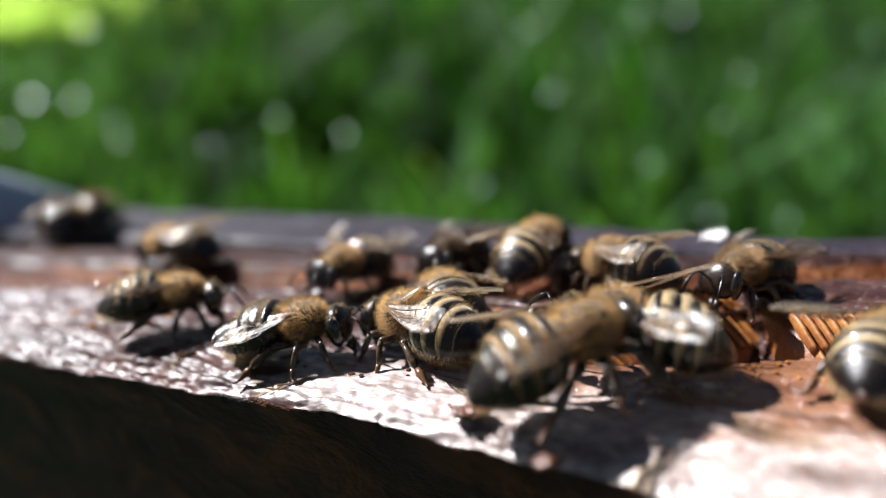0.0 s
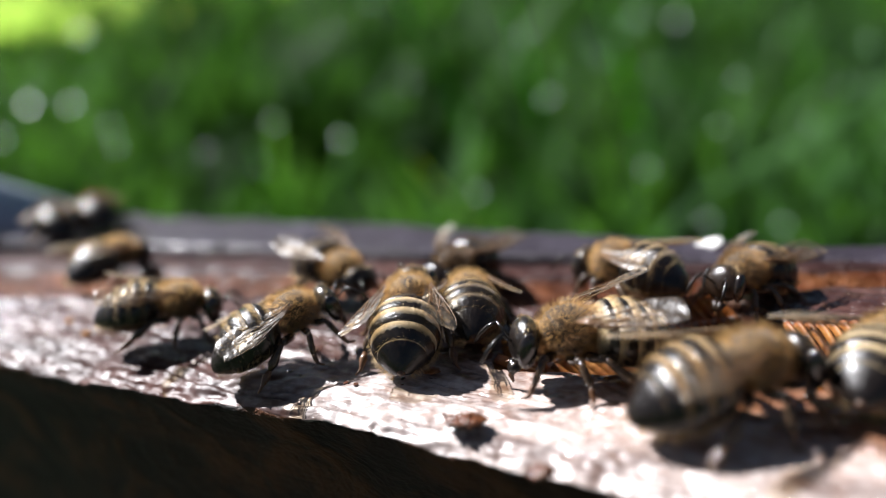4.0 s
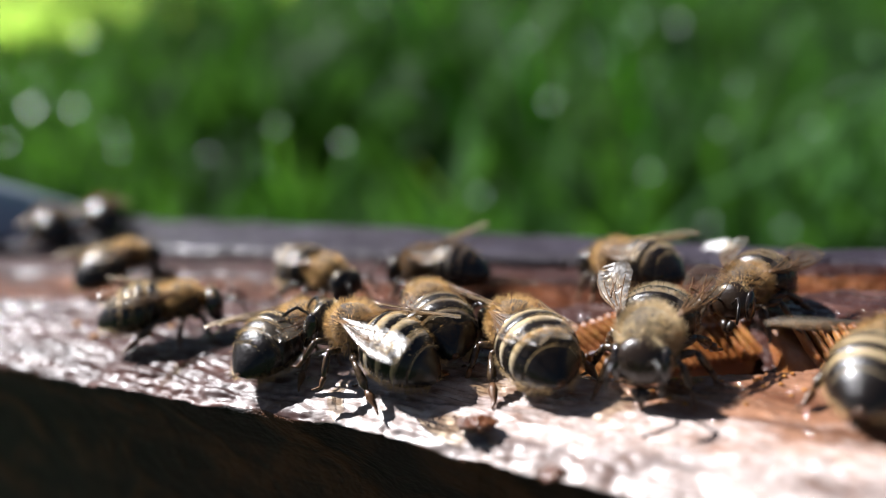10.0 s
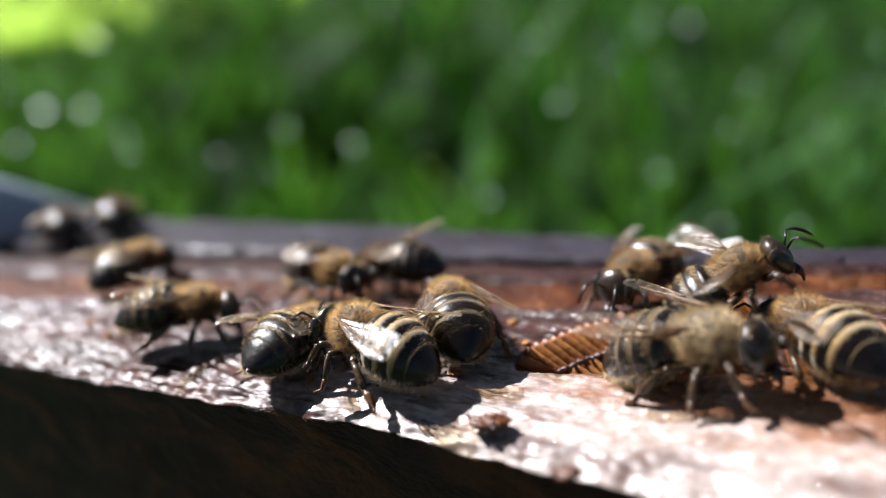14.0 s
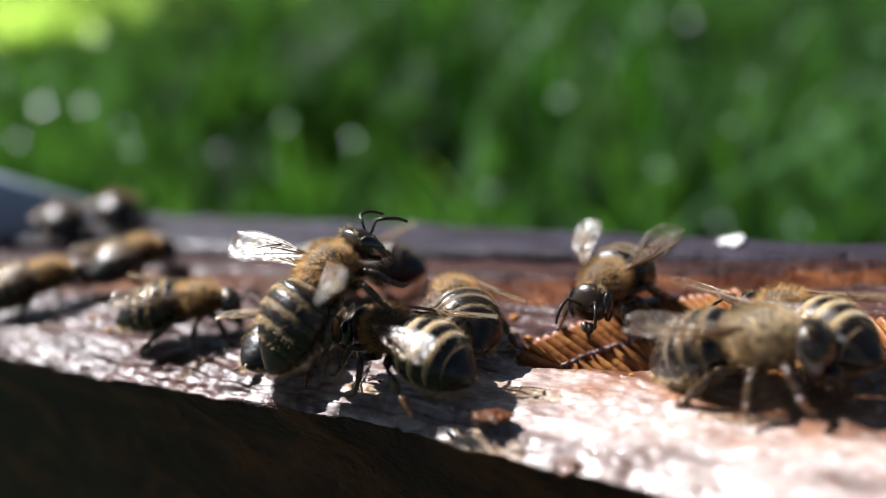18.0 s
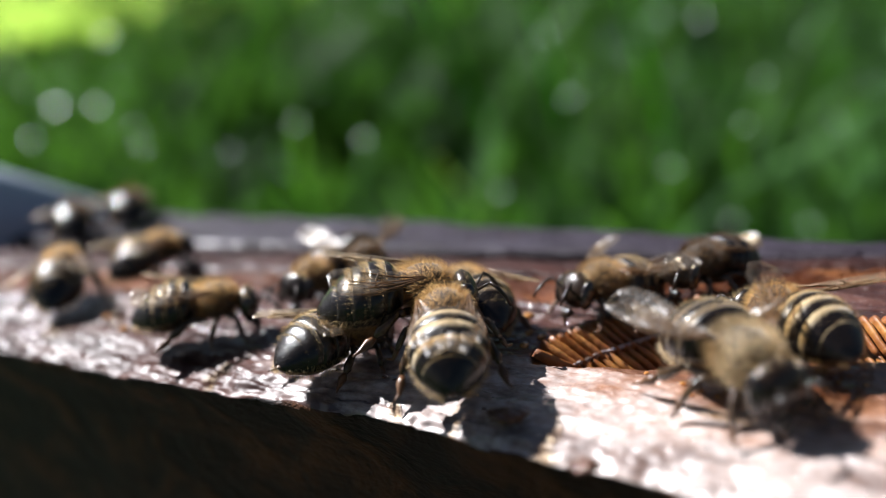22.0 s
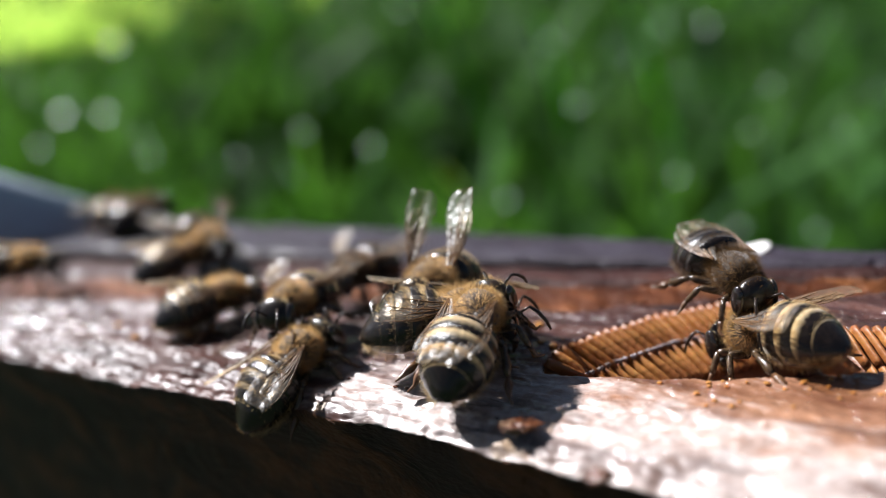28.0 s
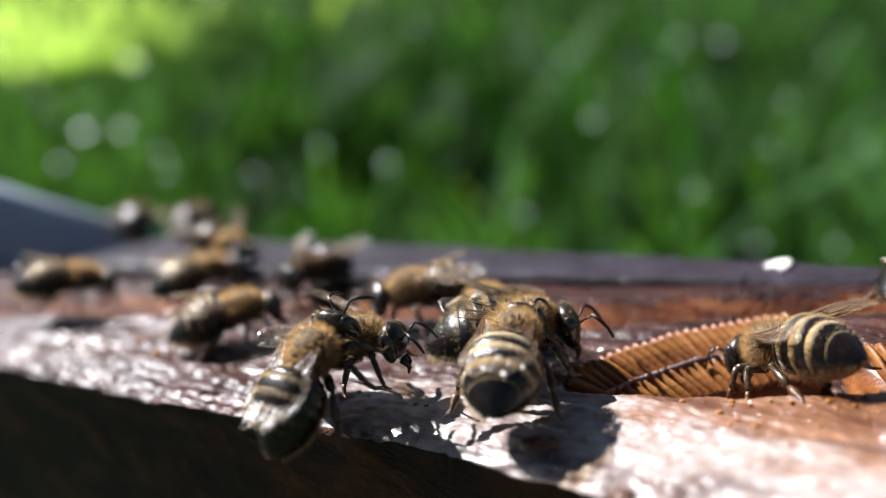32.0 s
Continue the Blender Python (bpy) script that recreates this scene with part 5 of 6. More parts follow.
    wing_beat(bees["edge_worker"], [(0.0, 'laid'), (3.5, 'laid'), (5.0, 'fold'), (28.4, 'fold'), (28.9, 'shut')])
    walk(bees["front_right"], [(0, pose(0.01023, 0.05248, 0.00169, 0.0, -6.6, 15.7)), (1, pose(0.01038, 0.05188, 0.00174, 0.0, -8.1, 14.3)), (2, pose(0.01183, 0.05100, 0.00199, 0.0, -5.4, 8.2)), (2.5, pose(0.01366, 0.05197, 0.00074, 0.0, -4.6, 9.4)), (3, pose(0.01730, 0.05198, 0.00128, 0.0, -6.3, -1.0)), (3.5, pose(0.01640, 0.05144, 0.00103, 0.0, -6.4, 1.8)), (4.2, pose(0.02288, 0.04841, -0.00023, 0.0, 1.5, 14.9)), (4.8, pose(0.02974, 0.04415, -0.00060, 0.0, 4.5, 14.2)), (5.4, pose(0.06000, 0.04000, 0.00000, 0.0, -0.0, -10.0)), (32, pose(0.07000, 0.04000, 0.00000, 0.0, -0.0, -10.0))])
    gait(bees["front_right"], [(2.0, 3.0), (3.5, 4.8)])
    walk(bees["front_walker"], [(0, pose(0.01218, 0.05606, 0.00119, 0.0, -7.5, 159.9)), (1, pose(0.01222, 0.05565, 0.00120, 0.0, -9.2, 166.1)), (1.7, pose(0.01306, 0.05941, 0.00066, 0.0, -4.2, 168.8)), (2, pose(0.01263, 0.06112, 0.00080, 0.0, 9.2, 162.0)), (2.5, pose(0.01111, 0.06122, -0.00015, 0.0, -1.8, 186.4)), (3, pose(0.01015, 0.06028, -0.00011, 0.0, -1.4, 195.5)), (3.5, pose(0.00942, 0.05955, -0.00026, 0.0, -3.3, 194.7)), (4.5, pose(0.01009, 0.05664, 0.00075, 0.0, -4.8, 170.5)), (5.5, pose(0.01067, 0.05493, 0.00120, 0.0, -11.2, 167.5)), (6, pose(0.00946, 0.05385, 0.00120, 0.0, -12.3, 160.6)), (6.5, pose(0.00866, 0.05401, 0.00120, 0.0, -12.2, 164.2)), (7, pose(0.01012, 0.05640, 0.00103, 0.0, -9.1, 145.8)), (7.5, pose(0.00718, 0.05719, 0.00021, 0.0, -1.3, 151.4)), (8, pose(0.00566, 0.05790, -0.00059, 0.0, -1.7, 139.7)), (8.5, pose(0.00630, 0.06149, -0.00060, 0.0, 4.0, 108.4)), (9, pose(0.00802, 0.06259, -0.00006, 0.0, 0.4, 88.1)), (9.5, pose(0.00679, 0.06182, -0.00031, 0.0, 2.0, 106.0)), (10, pose(0.00565, 0.06245, -0.00047, 0.0, 3.0, 104.4)), (10.5, pose(0.00698, 0.06275, 0.00037, 0.0, -2.4, 88.9)), (11, pose(0.00725, 0.06357, 0.00220, 0.0, -17.8, 96.2)), (11.1, pose(0.00688, 0.06033, 0.00320, 0.0, -12.3, 95.8)), (11.2, pose(0.00459, 0.05702, 0.00665, 0.0, -4.1, 103.1)), (11.3, pose(0.00599, 0.07048, 0.00891, 0.0, -20.0, 160.0)), (11.35, pose(0.01079, 0.07118, 0.02202, 0.0, -25.0, 110.0)), (11.4, pose(0.01560, 0.07188, 0.03514, 0.0, -30.0, 60.0)), (12, pose(0.30000, 0.26000, 0.15000, 0.0, -0.0, 0.0)), (13, pose(0.42000, 0.12000, -0.29900, 0.0, -0.0, -60.0)), (32, pose(0.42000, 0.12000, -0.29900, 0.0, -0.0, -60.0))])
    gait(bees["front_walker"], [(1.0, 2.5), (3.5, 6.0), (6.5, 9.0), (10.0, 11.4)])
    wing_beat(bees["front_walker"], [(0.0, 'half'), (1.6, 'half'), (1.9, 'back'), (2.3, 'back'), (2.8, 'tilt'), (3.5, 'tilt'), (5.0, 'fold'), (8.2, 'fold'), (8.8, 'shut'), (11.0, 'shut'), (11.25, 'spread')])
    walk(bees["comb_guard"], [(0, pose(0.02624, 0.06764, -0.00051, 0.0, -7.3, -141.0)), (3, pose(0.02696, 0.06871, -0.00048, 0.0, -6.9, -142.2)), (6, pose(0.02799, 0.06878, -0.00038, 0.0, -5.4, -136.1)), (8, pose(0.02608, 0.06854, -0.00021, 0.0, -2.9, -136.9)), (9, pose(0.02655, 0.06877, -0.00034, 0.0, -4.8, -132.6)), (10, pose(0.02582, 0.06562, -0.00015, 0.0, -2.1, -131.9)), (11, pose(0.02306, 0.05926, 0.00118, 0.0, -54.8, -106.1)), (11.6, pose(0.02265, 0.05854, 0.00161, 0.0, -55.3, -104.0)), (12, pose(0.02400, 0.06150, 0.00003, 0.0, 0.5, -128.2)), (12.4, pose(0.02479, 0.06284, -0.00008, 0.0, -1.2, -128.9)), (13, pose(0.02336, 0.05842, 0.00270, 0.0, -62.1, -83.4)), (13.7, pose(0.02390, 0.06010, 0.00247, 0.0, -45.0, -80.0)), (14, pose(0.02484, 0.06260, 0.00294, 0.0, -30.0, -10.0)), (14.1, pose(0.02220, 0.06250, 0.00459, 0.0, 2.9, 39.5)), (14.2, pose(0.02121, 0.07440, 0.00819, 0.0, -30.0, 70.0)), (14.3, pose(0.02495, 0.07814, 0.03302, 0.0, -30.0, 80.0)), (14.65, pose(0.16247, 0.16907, 0.09151, 0.0, -15.0, 40.0)), (15, pose(0.30000, 0.26000, 0.15000, 0.0, -0.0, 0.0)), (16, pose(0.46000, 0.10000, -0.29900, 0.0, -0.0, -60.0)), (32, pose(0.46000, 0.10000, -0.29900, 0.0, -0.0, -60.0))])
    gait(bees["comb_guard"], [(9.0, 11.0), (11.6, 14.3)])
    wing_beat(bees["comb_guard"], [(0.0, 'fold'), (13.6, 'fold'), (14.1, 'spread')])
    walk(bees["face_on"], [(0, pose(0.01700, 0.06800, -0.00900, 0.0, -0.0, -110.0)), (7, pose(0.01700, 0.06600, -0.00800, 0.0, -0.0, -110.0)), (7.5, pose(0.01891, 0.06405, 0.00018, 0.0, 2.2, -109.6)), (8, pose(0.01545, 0.05897, -0.00023, 0.0, -2.8, -94.4)), (9, pose(0.01563, 0.05888, 0.00012, 0.0, 1.4, -94.1)), (10, pose(0.01501, 0.05645, 0.00006, 0.0, 0.7, -114.4)), (11, pose(0.01472, 0.05594, -0.00011, 0.0, -1.3, -117.0)), (12, pose(0.01543, 0.05578, -0.00007, 0.0, -0.8, -108.5)), (12.3, pose(0.01553, 0.05638, -0.00018, 0.0, -2.2, -112.2)), (12.5, pose(0.01538, 0.05539, 0.00030, 0.0, -0.0, -55.0)), (12.7, pose(0.01630, 0.05447, 0.00031, 0.0, -4.0, -40.0)), (13, pose(0.01775, 0.05332, 0.00038, 0.0, -12.0, -38.0)), (13.5, pose(0.01785, 0.05366, 0.00038, 0.0, -12.0, -38.0)), (14, pose(0.01832, 0.05367, 0.00038, 0.0, -12.0, -38.0)), (14.5, pose(0.01819, 0.05319, 0.00038, 0.0, -12.0, -38.0)), (16.5, pose(0.01610, 0.05440, 0.00030, 0.0, -2.0, -48.0)), (17, pose(0.01593, 0.05407, 0.00030, 0.0, -0.0, -60.0)), (17.5, pose(0.01820, 0.05313, 0.00031, 0.0, -3.0, -42.0)), (18, pose(0.02140, 0.05197, 0.00038, 0.0, -12.0, -38.0)), (19, pose(0.02015, 0.05066, 0.00038, 0.0, -12.0, -38.0)), (20, pose(0.02009, 0.05094, 0.00038, 0.0, -12.0, -38.0)), (21, pose(0.01994, 0.05075, 0.00038, 0.0, -12.0, -38.0)), (21.5, pose(0.01828, 0.05181, 0.00031, 0.0, -4.0, -42.0)), (22, pose(0.01759, 0.05040, 0.00031, 0.0, 3.0, -76.0)), (22.2, pose(0.02054, 0.05005, 0.00031, 0.0, -4.0, -40.0)), (22.5, pose(0.02299, 0.04911, 0.00032, 0.0, -6.0, -20.0)), (23, pose(0.02246, 0.04734, 0.00032, 0.0, -6.0, -22.0)), (23.5, pose(0.02577, 0.04682, 0.00032, 0.0, -6.0, -25.0)), (24, pose(0.02901, 0.04383, 0.00032, 0.0, -6.0, -25.0)), (25, pose(0.03001, 0.04343, 0.00032, 0.0, -6.0, -25.0)), (27, pose(0.06000, 0.04800, 0.00000, 0.0, -0.0, -20.0)), (32, pose(0.08000, 0.04500, 0.00000, 0.0, -0.0, -20.0))])
    gait(bees["face_on"], [(7.0, 8.0), (9.0, 10.0), (12.7, 13.0), (17.0, 19.0), (21.0, 24.0)])
    wing_beat(bees["face_on"], [(0.0, 'fold'), (7.0, 'fold'), (7.6, 'tilt'), (9.4, 'tilt'), (10.4, 'fold'), (12.3, 'fold'), (12.8, 'tilt'), (21.6, 'tilt'), (22.0, 'half'), (22.4, 'wide'), (32.0, 'wide')])
    walk(bees["right_worker"], [(0, pose(0.03085, 0.05128, -0.00060, 0.0, 8.9, 49.4)), (6, pose(0.03169, 0.05215, -0.00060, 0.0, 5.9, 49.2)), (9, pose(0.03007, 0.05185, -0.00060, 0.0, 6.9, 51.4)), (11, pose(0.03100, 0.05170, -0.00060, 0.0, 5.4, 49.4)), (12, pose(0.03111, 0.05109, -0.00060, 0.0, 6.1, 51.4)), (12.4, pose(0.03101, 0.05288, -0.00053, 0.0, 3.6, 59.6)), (12.7, pose(0.03016, 0.05471, -0.00060, 0.0, 5.1, 79.7)), (13, pose(0.02796, 0.05450, -0.00060, 0.0, 8.5, 93.9)), (14, pose(0.02608, 0.05758, -0.00060, 0.0, 4.4, 106.9)), (17, pose(0.02448, 0.05710, -0.00060, 0.0, 6.1, 109.4)), (18, pose(0.02505, 0.05852, -0.00060, 0.0, 4.6, 114.9)), (18.5, pose(0.02416, 0.05864, -0.00060, 0.0, 4.3, 112.7)), (19, pose(0.02383, 0.05909, -0.00060, 0.0, 5.8, 109.1)), (21, pose(0.02355, 0.05920, -0.00060, 0.0, 6.6, 109.4)), (22, pose(0.02358, 0.05942, -0.00060, 0.0, 6.9, 108.1)), (22.7, pose(0.02199, 0.06461, -0.00100, 0.0, 2.0, 125.0)), (23, pose(0.02399, 0.06460, -0.00221, 0.0, 19.6, 122.7)), (24, pose(0.02247, 0.06263, -0.00213, 0.0, 16.5, 123.2)), (25, pose(0.02291, 0.06241, -0.00213, 0.0, 17.1, 122.7)), (28, pose(0.02217, 0.06131, -0.00224, 0.0, 18.7, 121.3)), (30, pose(0.02231, 0.06120, -0.00228, 0.0, 20.2, 120.6)), (32, pose(0.02211, 0.06205, -0.00228, 0.0, 21.3, 118.9))])
    gait(bees["right_worker"], [(12.0, 14.0), (17.0, 18.0), (22.0, 22.7)])
    wing_beat(bees["right_worker"], [(0.0, 'half'), (12.0, 'half'), (12.7, 'fold'), (18.2, 'fold'), (19.0, 'half'), (22.0, 'half'), (22.6, 'fold')])
    walk(bees["wanderer"], [(0, pose(0.01656, 0.07419, -0.00060, 0.0, 7.2, 127.3)), (6, pose(0.01776, 0.07594, -0.00042, 0.0, 2.9, 131.3)), (9, pose(0.01776, 0.07746, -0.00060, 0.0, 8.6, 123.8)), (13, pose(0.01759, 0.07346, -0.00060, 0.0, 11.0, 123.1)), (13.35, pose(0.01698, 0.07312, -0.00060, 0.0, 0.3, 167.4)), (13.7, pose(0.01637, 0.07278, -0.00060, 0.0, -10.4, 211.7)), (14, pose(0.01631, 0.07171, -0.00004, 0.0, -0.6, 227.3)), (16.5, pose(0.01260, 0.06745, 0.00031, 0.0, 4.0, 235.7)), (18, pose(0.01294, 0.06788, 0.00023, 0.0, 3.0, 235.4)), (20, pose(0.01291, 0.06766, 0.00027, 0.0, 3.5, 235.4)), (21, pose(0.01268, 0.06715, 0.00025, 0.0, 3.2, 235.6)), (22, pose(0.01114, 0.07018, -0.00060, 0.0, -11.5, 214.1)), (22.25, pose(0.01010, 0.07243, -0.00060, 0.0, -0.9, 175.2)), (22.5, pose(0.00906, 0.07468, -0.00060, 0.0, 9.7, 136.3)), (23, pose(0.00685, 0.07630, -0.00017, 0.0, 1.2, 141.1)), (24, pose(0.00353, 0.07509, 0.00052, 0.0, -3.6, 140.5)), (24.5, pose(0.00133, 0.07089, 0.00308, 0.0, -7.5, 142.7)), (25, pose(-0.00128, 0.06837, 0.00472, 0.0, -5.0, 133.8)), (25.5, pose(-0.00164, 0.06892, 0.00461, 0.0, -4.2, 134.6)), (26.5, pose(-0.00310, 0.06898, 0.00361, 0.0, -4.6, 189.8)), (27.5, pose(-0.00457, 0.06904, 0.00261, 0.0, -5.0, 245.0)), (28, pose(-0.00482, 0.06893, 0.00261, 0.0, -5.0, 245.0)), (29, pose(-0.00597, 0.07005, 0.00240, 0.0, -0.0, 240.0)), (29.5, pose(-0.00664, 0.07123, 0.00220, 0.0, -0.0, 250.0)), (30, pose(-0.00656, 0.07079, 0.00201, 0.0, 5.0, 262.0)), (30.5, pose(-0.00719, 0.07263, 0.00160, 0.0, -0.0, 225.0)), (31, pose(-0.00602, 0.07830, -0.00000, 0.0, -9.8, 221.7)), (31.5, pose(-0.00696, 0.07837, -0.00002, 0.0, -0.2, 215.0)), (32, pose(-0.00934, 0.07998, 0.00038, 0.0, -1.6, 194.8))])
    gait(bees["wanderer"], [(21.0, 25.0), (25.5, 27.5), (28.0, 29.0), (30.0, 32.0)])
    wing_beat(bees["wanderer"], [(0.0, 'fold'), (14.5, 'fold'), (16.5, 'tilt'), (21.6, 'tilt'), (22.2, 'half'), (25.5, 'half'), (27.2, 'high'), (29.4, 'high'), (30.0, 'lifted'), (30.6, 'fold'), (32.0, 'fold')])
    walk(bees["back_centre"], [(0, pose(-0.01047, 0.08160, -0.00034, 0.0, -4.9, -127.7)), (1, pose(-0.01056, 0.08262, -0.00032, 0.0, -4.6, -128.3)), (2, pose(-0.00982, 0.07966, 0.00062, 0.0, 8.3, -54.2)), (3, pose(-0.00969, 0.08078, 0.00057, 0.0, 7.7, -52.1)), (6, pose(-0.00981, 0.07931, 0.00044, 0.0, 5.9, -41.8)), (8, pose(-0.01010, 0.08047, 0.00048, 0.0, 6.4, -50.4)), (9, pose(-0.01077, 0.08084, 0.00059, 0.0, 7.8, -46.5)), (10, pose(-0.01212, 0.08106, 0.00038, 0.0, 5.2, -45.2)), (13, pose(-0.01290, 0.08130, 0.00014, 0.0, 2.0, -45.7)), (14, pose(-0.01264, 0.08254, 0.00022, 0.0, 3.0, -43.7)), (17, pose(-0.01272, 0.08180, 0.00008, 0.0, 1.1, -49.0)), (19, pose(-0.01528, 0.08037, -0.00026, 0.0, -3.7, -105.2)), (20, pose(-0.01635, 0.08107, -0.00045, 0.0, -6.5, -113.0)), (21, pose(-0.01674, 0.08055, -0.00036, 0.0, -5.1, -110.9)), (22, pose(-0.01649, 0.08077, -0.00024, 0.0, -3.5, -113.1)), (23, pose(-0.01427, 0.08092, -0.00034, 0.0, -4.9, -108.0)), (24, pose(-0.01483, 0.08005, -0.00036, 0.0, -5.2, -110.7)), (25, pose(-0.01343, 0.08051, -0.00025, 0.0, -3.5, -108.6)), (27.5, pose(-0.01793, 0.07114, 0.00159, 0.0, -5.9, -106.3)), (28, pose(-0.01800, 0.07123, 0.00160, 0.0, -6.0, -105.9)), (28.7, pose(-0.01827, 0.07028, 0.00205, 0.0, -10.0, -25.0)), (29, pose(-0.01656, 0.06841, 0.00205, 0.0, -10.0, -22.0)), (29.6, pose(-0.01584, 0.06918, 0.00211, 0.0, -15.0, 8.0)), (30, pose(-0.01420, 0.06809, 0.00236, 0.0, -5.6, -6.1)), (30.4, pose(-0.01452, 0.06771, 0.00213, 0.0, -16.0, 14.0)), (31.2, pose(-0.01379, 0.06544, 0.00237, 0.0, -3.6, -13.1)), (32, pose(-0.01196, 0.06342, 0.00228, 0.0, -3.8, -16.5))])
    gait(bees["back_centre"], [(1.0, 2.0), (22.0, 23.0), (27.5, 29.0), (29.6, 30.4), (31.2, 32.0)])
    wing_beat(bees["back_centre"], [(0.0, 'half'), (3.0, 'half'), (5.0, 'shut'), (27.0, 'shut'), (28.5, 'half')])
    walk(bees["back_neighbour"], [(0, pose(0.00081, 0.08217, -0.00054, 0.0, -7.8, -119.3)), (1, pose(0.00058, 0.08070, -0.00046, 0.0, -6.7, -120.4)), (2, pose(-0.00008, 0.07917, -0.00035, 0.0, -5.1, -127.9)), (3, pose(0.00199, 0.07857, 0.00002, 0.0, 0.2, -122.1)), (6, pose(0.00061, 0.08059, -0.00060, 0.0, -9.5, -137.4)), (8, pose(-0.00052, 0.08269, -0.00060, 0.0, -9.6, -150.5)), (9, pose(-0.00113, 0.08333, -0.00060, 0.0, 5.5, -202.8)), (10, pose(-0.00178, 0.08316, -0.00060, 0.0, 5.4, -206.6)), (11, pose(-0.00336, 0.08313, -0.00053, 0.0, 3.9, -198.3)), (12, pose(-0.00509, 0.08291, -0.00046, 0.0, -6.7, -156.1)), (14, pose(-0.00758, 0.08566, -0.00060, 0.0, 7.6, -204.7)), (17, pose(-0.00925, 0.08409, -0.00060, 0.0, 8.0, -205.2)), (20, pose(-0.01212, 0.08450, -0.00047, 0.0, -6.8, -131.6)), (23, pose(-0.01053, 0.08297, 0.00032, 0.0, 4.4, -61.1)), (25, pose(-0.01028, 0.08179, 0.00028, 0.0, 3.9, -61.4)), (28, pose(-0.01351, 0.08409, -0.00013, 0.0, -1.8, -120.9)), (29, pose(-0.01278, 0.08525, -0.00031, 0.0, -4.4, -123.9)), (30, pose(-0.01922, 0.08981, -0.00028, 0.0, -4.0, -118.3)), (32, pose(-0.02267, 0.09470, -0.00018, 0.0, -2.5, -123.6))])
    gait(bees["back_neighbour"], [(1.0, 3.0), (10.0, 12.0), (29.0, 30.0)])
    wing_beat(bees["back_neighbour"], [(0.0, 'fold'), (11.0, 'half'), (22.0, 'half')])
    walk(bees["striped"], [(0, pose(0.01071, 0.08157, -0.00007, 0.0, 0.5, 57.8)), (1, pose(0.01056, 0.08095, 0.00011, 0.0, -0.8, 56.6)), (1.5, pose(0.00943, 0.07679, 0.00286, 0.0, -5.8, 69.4)), (1.6, pose(0.00877, 0.07427, 0.00374, 0.0, -5.0, 80.6)), (1.9, pose(0.00831, 0.07191, 0.00457, 0.0, -3.9, 78.7)), (2, pose(0.01076, 0.06447, 0.02851, 0.0, -60.0, 90.0)), (2.1, pose(0.00993, 0.04793, 0.03620, 0.0, -40.0, 60.0)), (3, pose(0.30000, 0.06000, 0.15000, 0.0, -0.0, 0.0)), (4, pose(0.44000, 0.06000, -0.29900, 0.0, -0.0, -40.0)), (32, pose(0.44000, 0.06000, -0.29900, 0.0, -0.0, -40.0))])
    gait(bees["striped"], [(1.0, 1.9), (2.0, 2.1)])
    wing_beat(bees["striped"], [(0.0, 'fold'), (1.5, 'fold'), (1.9, 'spread')])
    walk(bees["behind_centre"], [(0, pose(0.00014, 0.07001, -0.00060, 0.0, 8.4, 100.0)), (3, pose(0.00302, 0.07121, -0.00060, 0.0, 5.7, 90.7)), (6, pose(0.00153, 0.07127, -0.00059, 0.0, 4.1, 87.0)), (7.5, pose(-0.00113, 0.07199, -0.00012, 0.0, 0.9, 104.6)), (9, pose(-0.00168, 0.07020, 0.00013, 0.0, -0.9, 105.4)), (12, pose(-0.00073, 0.06812, 0.00009, 0.0, -0.6, 97.1)), (14, pose(-0.00068, 0.06849, 0.00032, 0.0, -2.2, 97.2)), (17, pose(-0.00082, 0.06776, 0.00027, 0.0, -1.9, 98.2)), (19, pose(0.00034, 0.06979, -0.00031, 0.0, 2.2, 102.7)), (20, pose(0.00052, 0.07057, -0.00038, 0.0, 2.6, 103.9)), (21, pose(-0.00048, 0.07201, 0.00001, 0.0, -0.1, 105.9)), (22, pose(-0.00054, 0.07204, -0.00033, 0.0, 2.3, 107.3)), (23, pose(-0.00042, 0.07483, -0.00041, 0.0, 2.9, 104.3)), (25, pose(-0.00123, 0.07399, -0.00059, 0.0, 4.1, 107.2)), (27.5, pose(-0.00078, 0.07248, -0.00060, 0.0, 5.9, 101.7)), (32, pose(-0.00139, 0.07523, -0.00060, 0.0, 10.1, 98.1))])
    gait(bees["behind_centre"], [(6.0, 9.0), (20.0, 21.0), (22.0, 23.0)])
    walk(bees["far_pair"], [(0, pose(-0.05652, 0.12036, 0.00000, 0.0, -0.0, 118.0)), (6, pose(-0.05802, 0.12326, 0.00000, 0.0, -0.0, 118.0)), (13, pose(-0.05956, 0.12322, 0.00000, 0.0, -0.0, 118.0)), (20, pose(-0.05975, 0.12389, 0.00000, 0.0, -0.0, 118.0)), (25, pose(-0.05990, 0.12572, 0.00000, 0.0, -0.0, 80.0)), (29, pose(-0.05803, 0.13452, -0.00000, 0.0, -0.0, 100.0)), (31, pose(-0.05829, 0.13345, 0.00000, 0.0, -0.0, 110.0)), (32, pose(-0.06164, 0.14157, -0.00000, 0.0, -0.0, 110.0))])
    gait(bees["far_pair"], [(31.0, 32.0)])
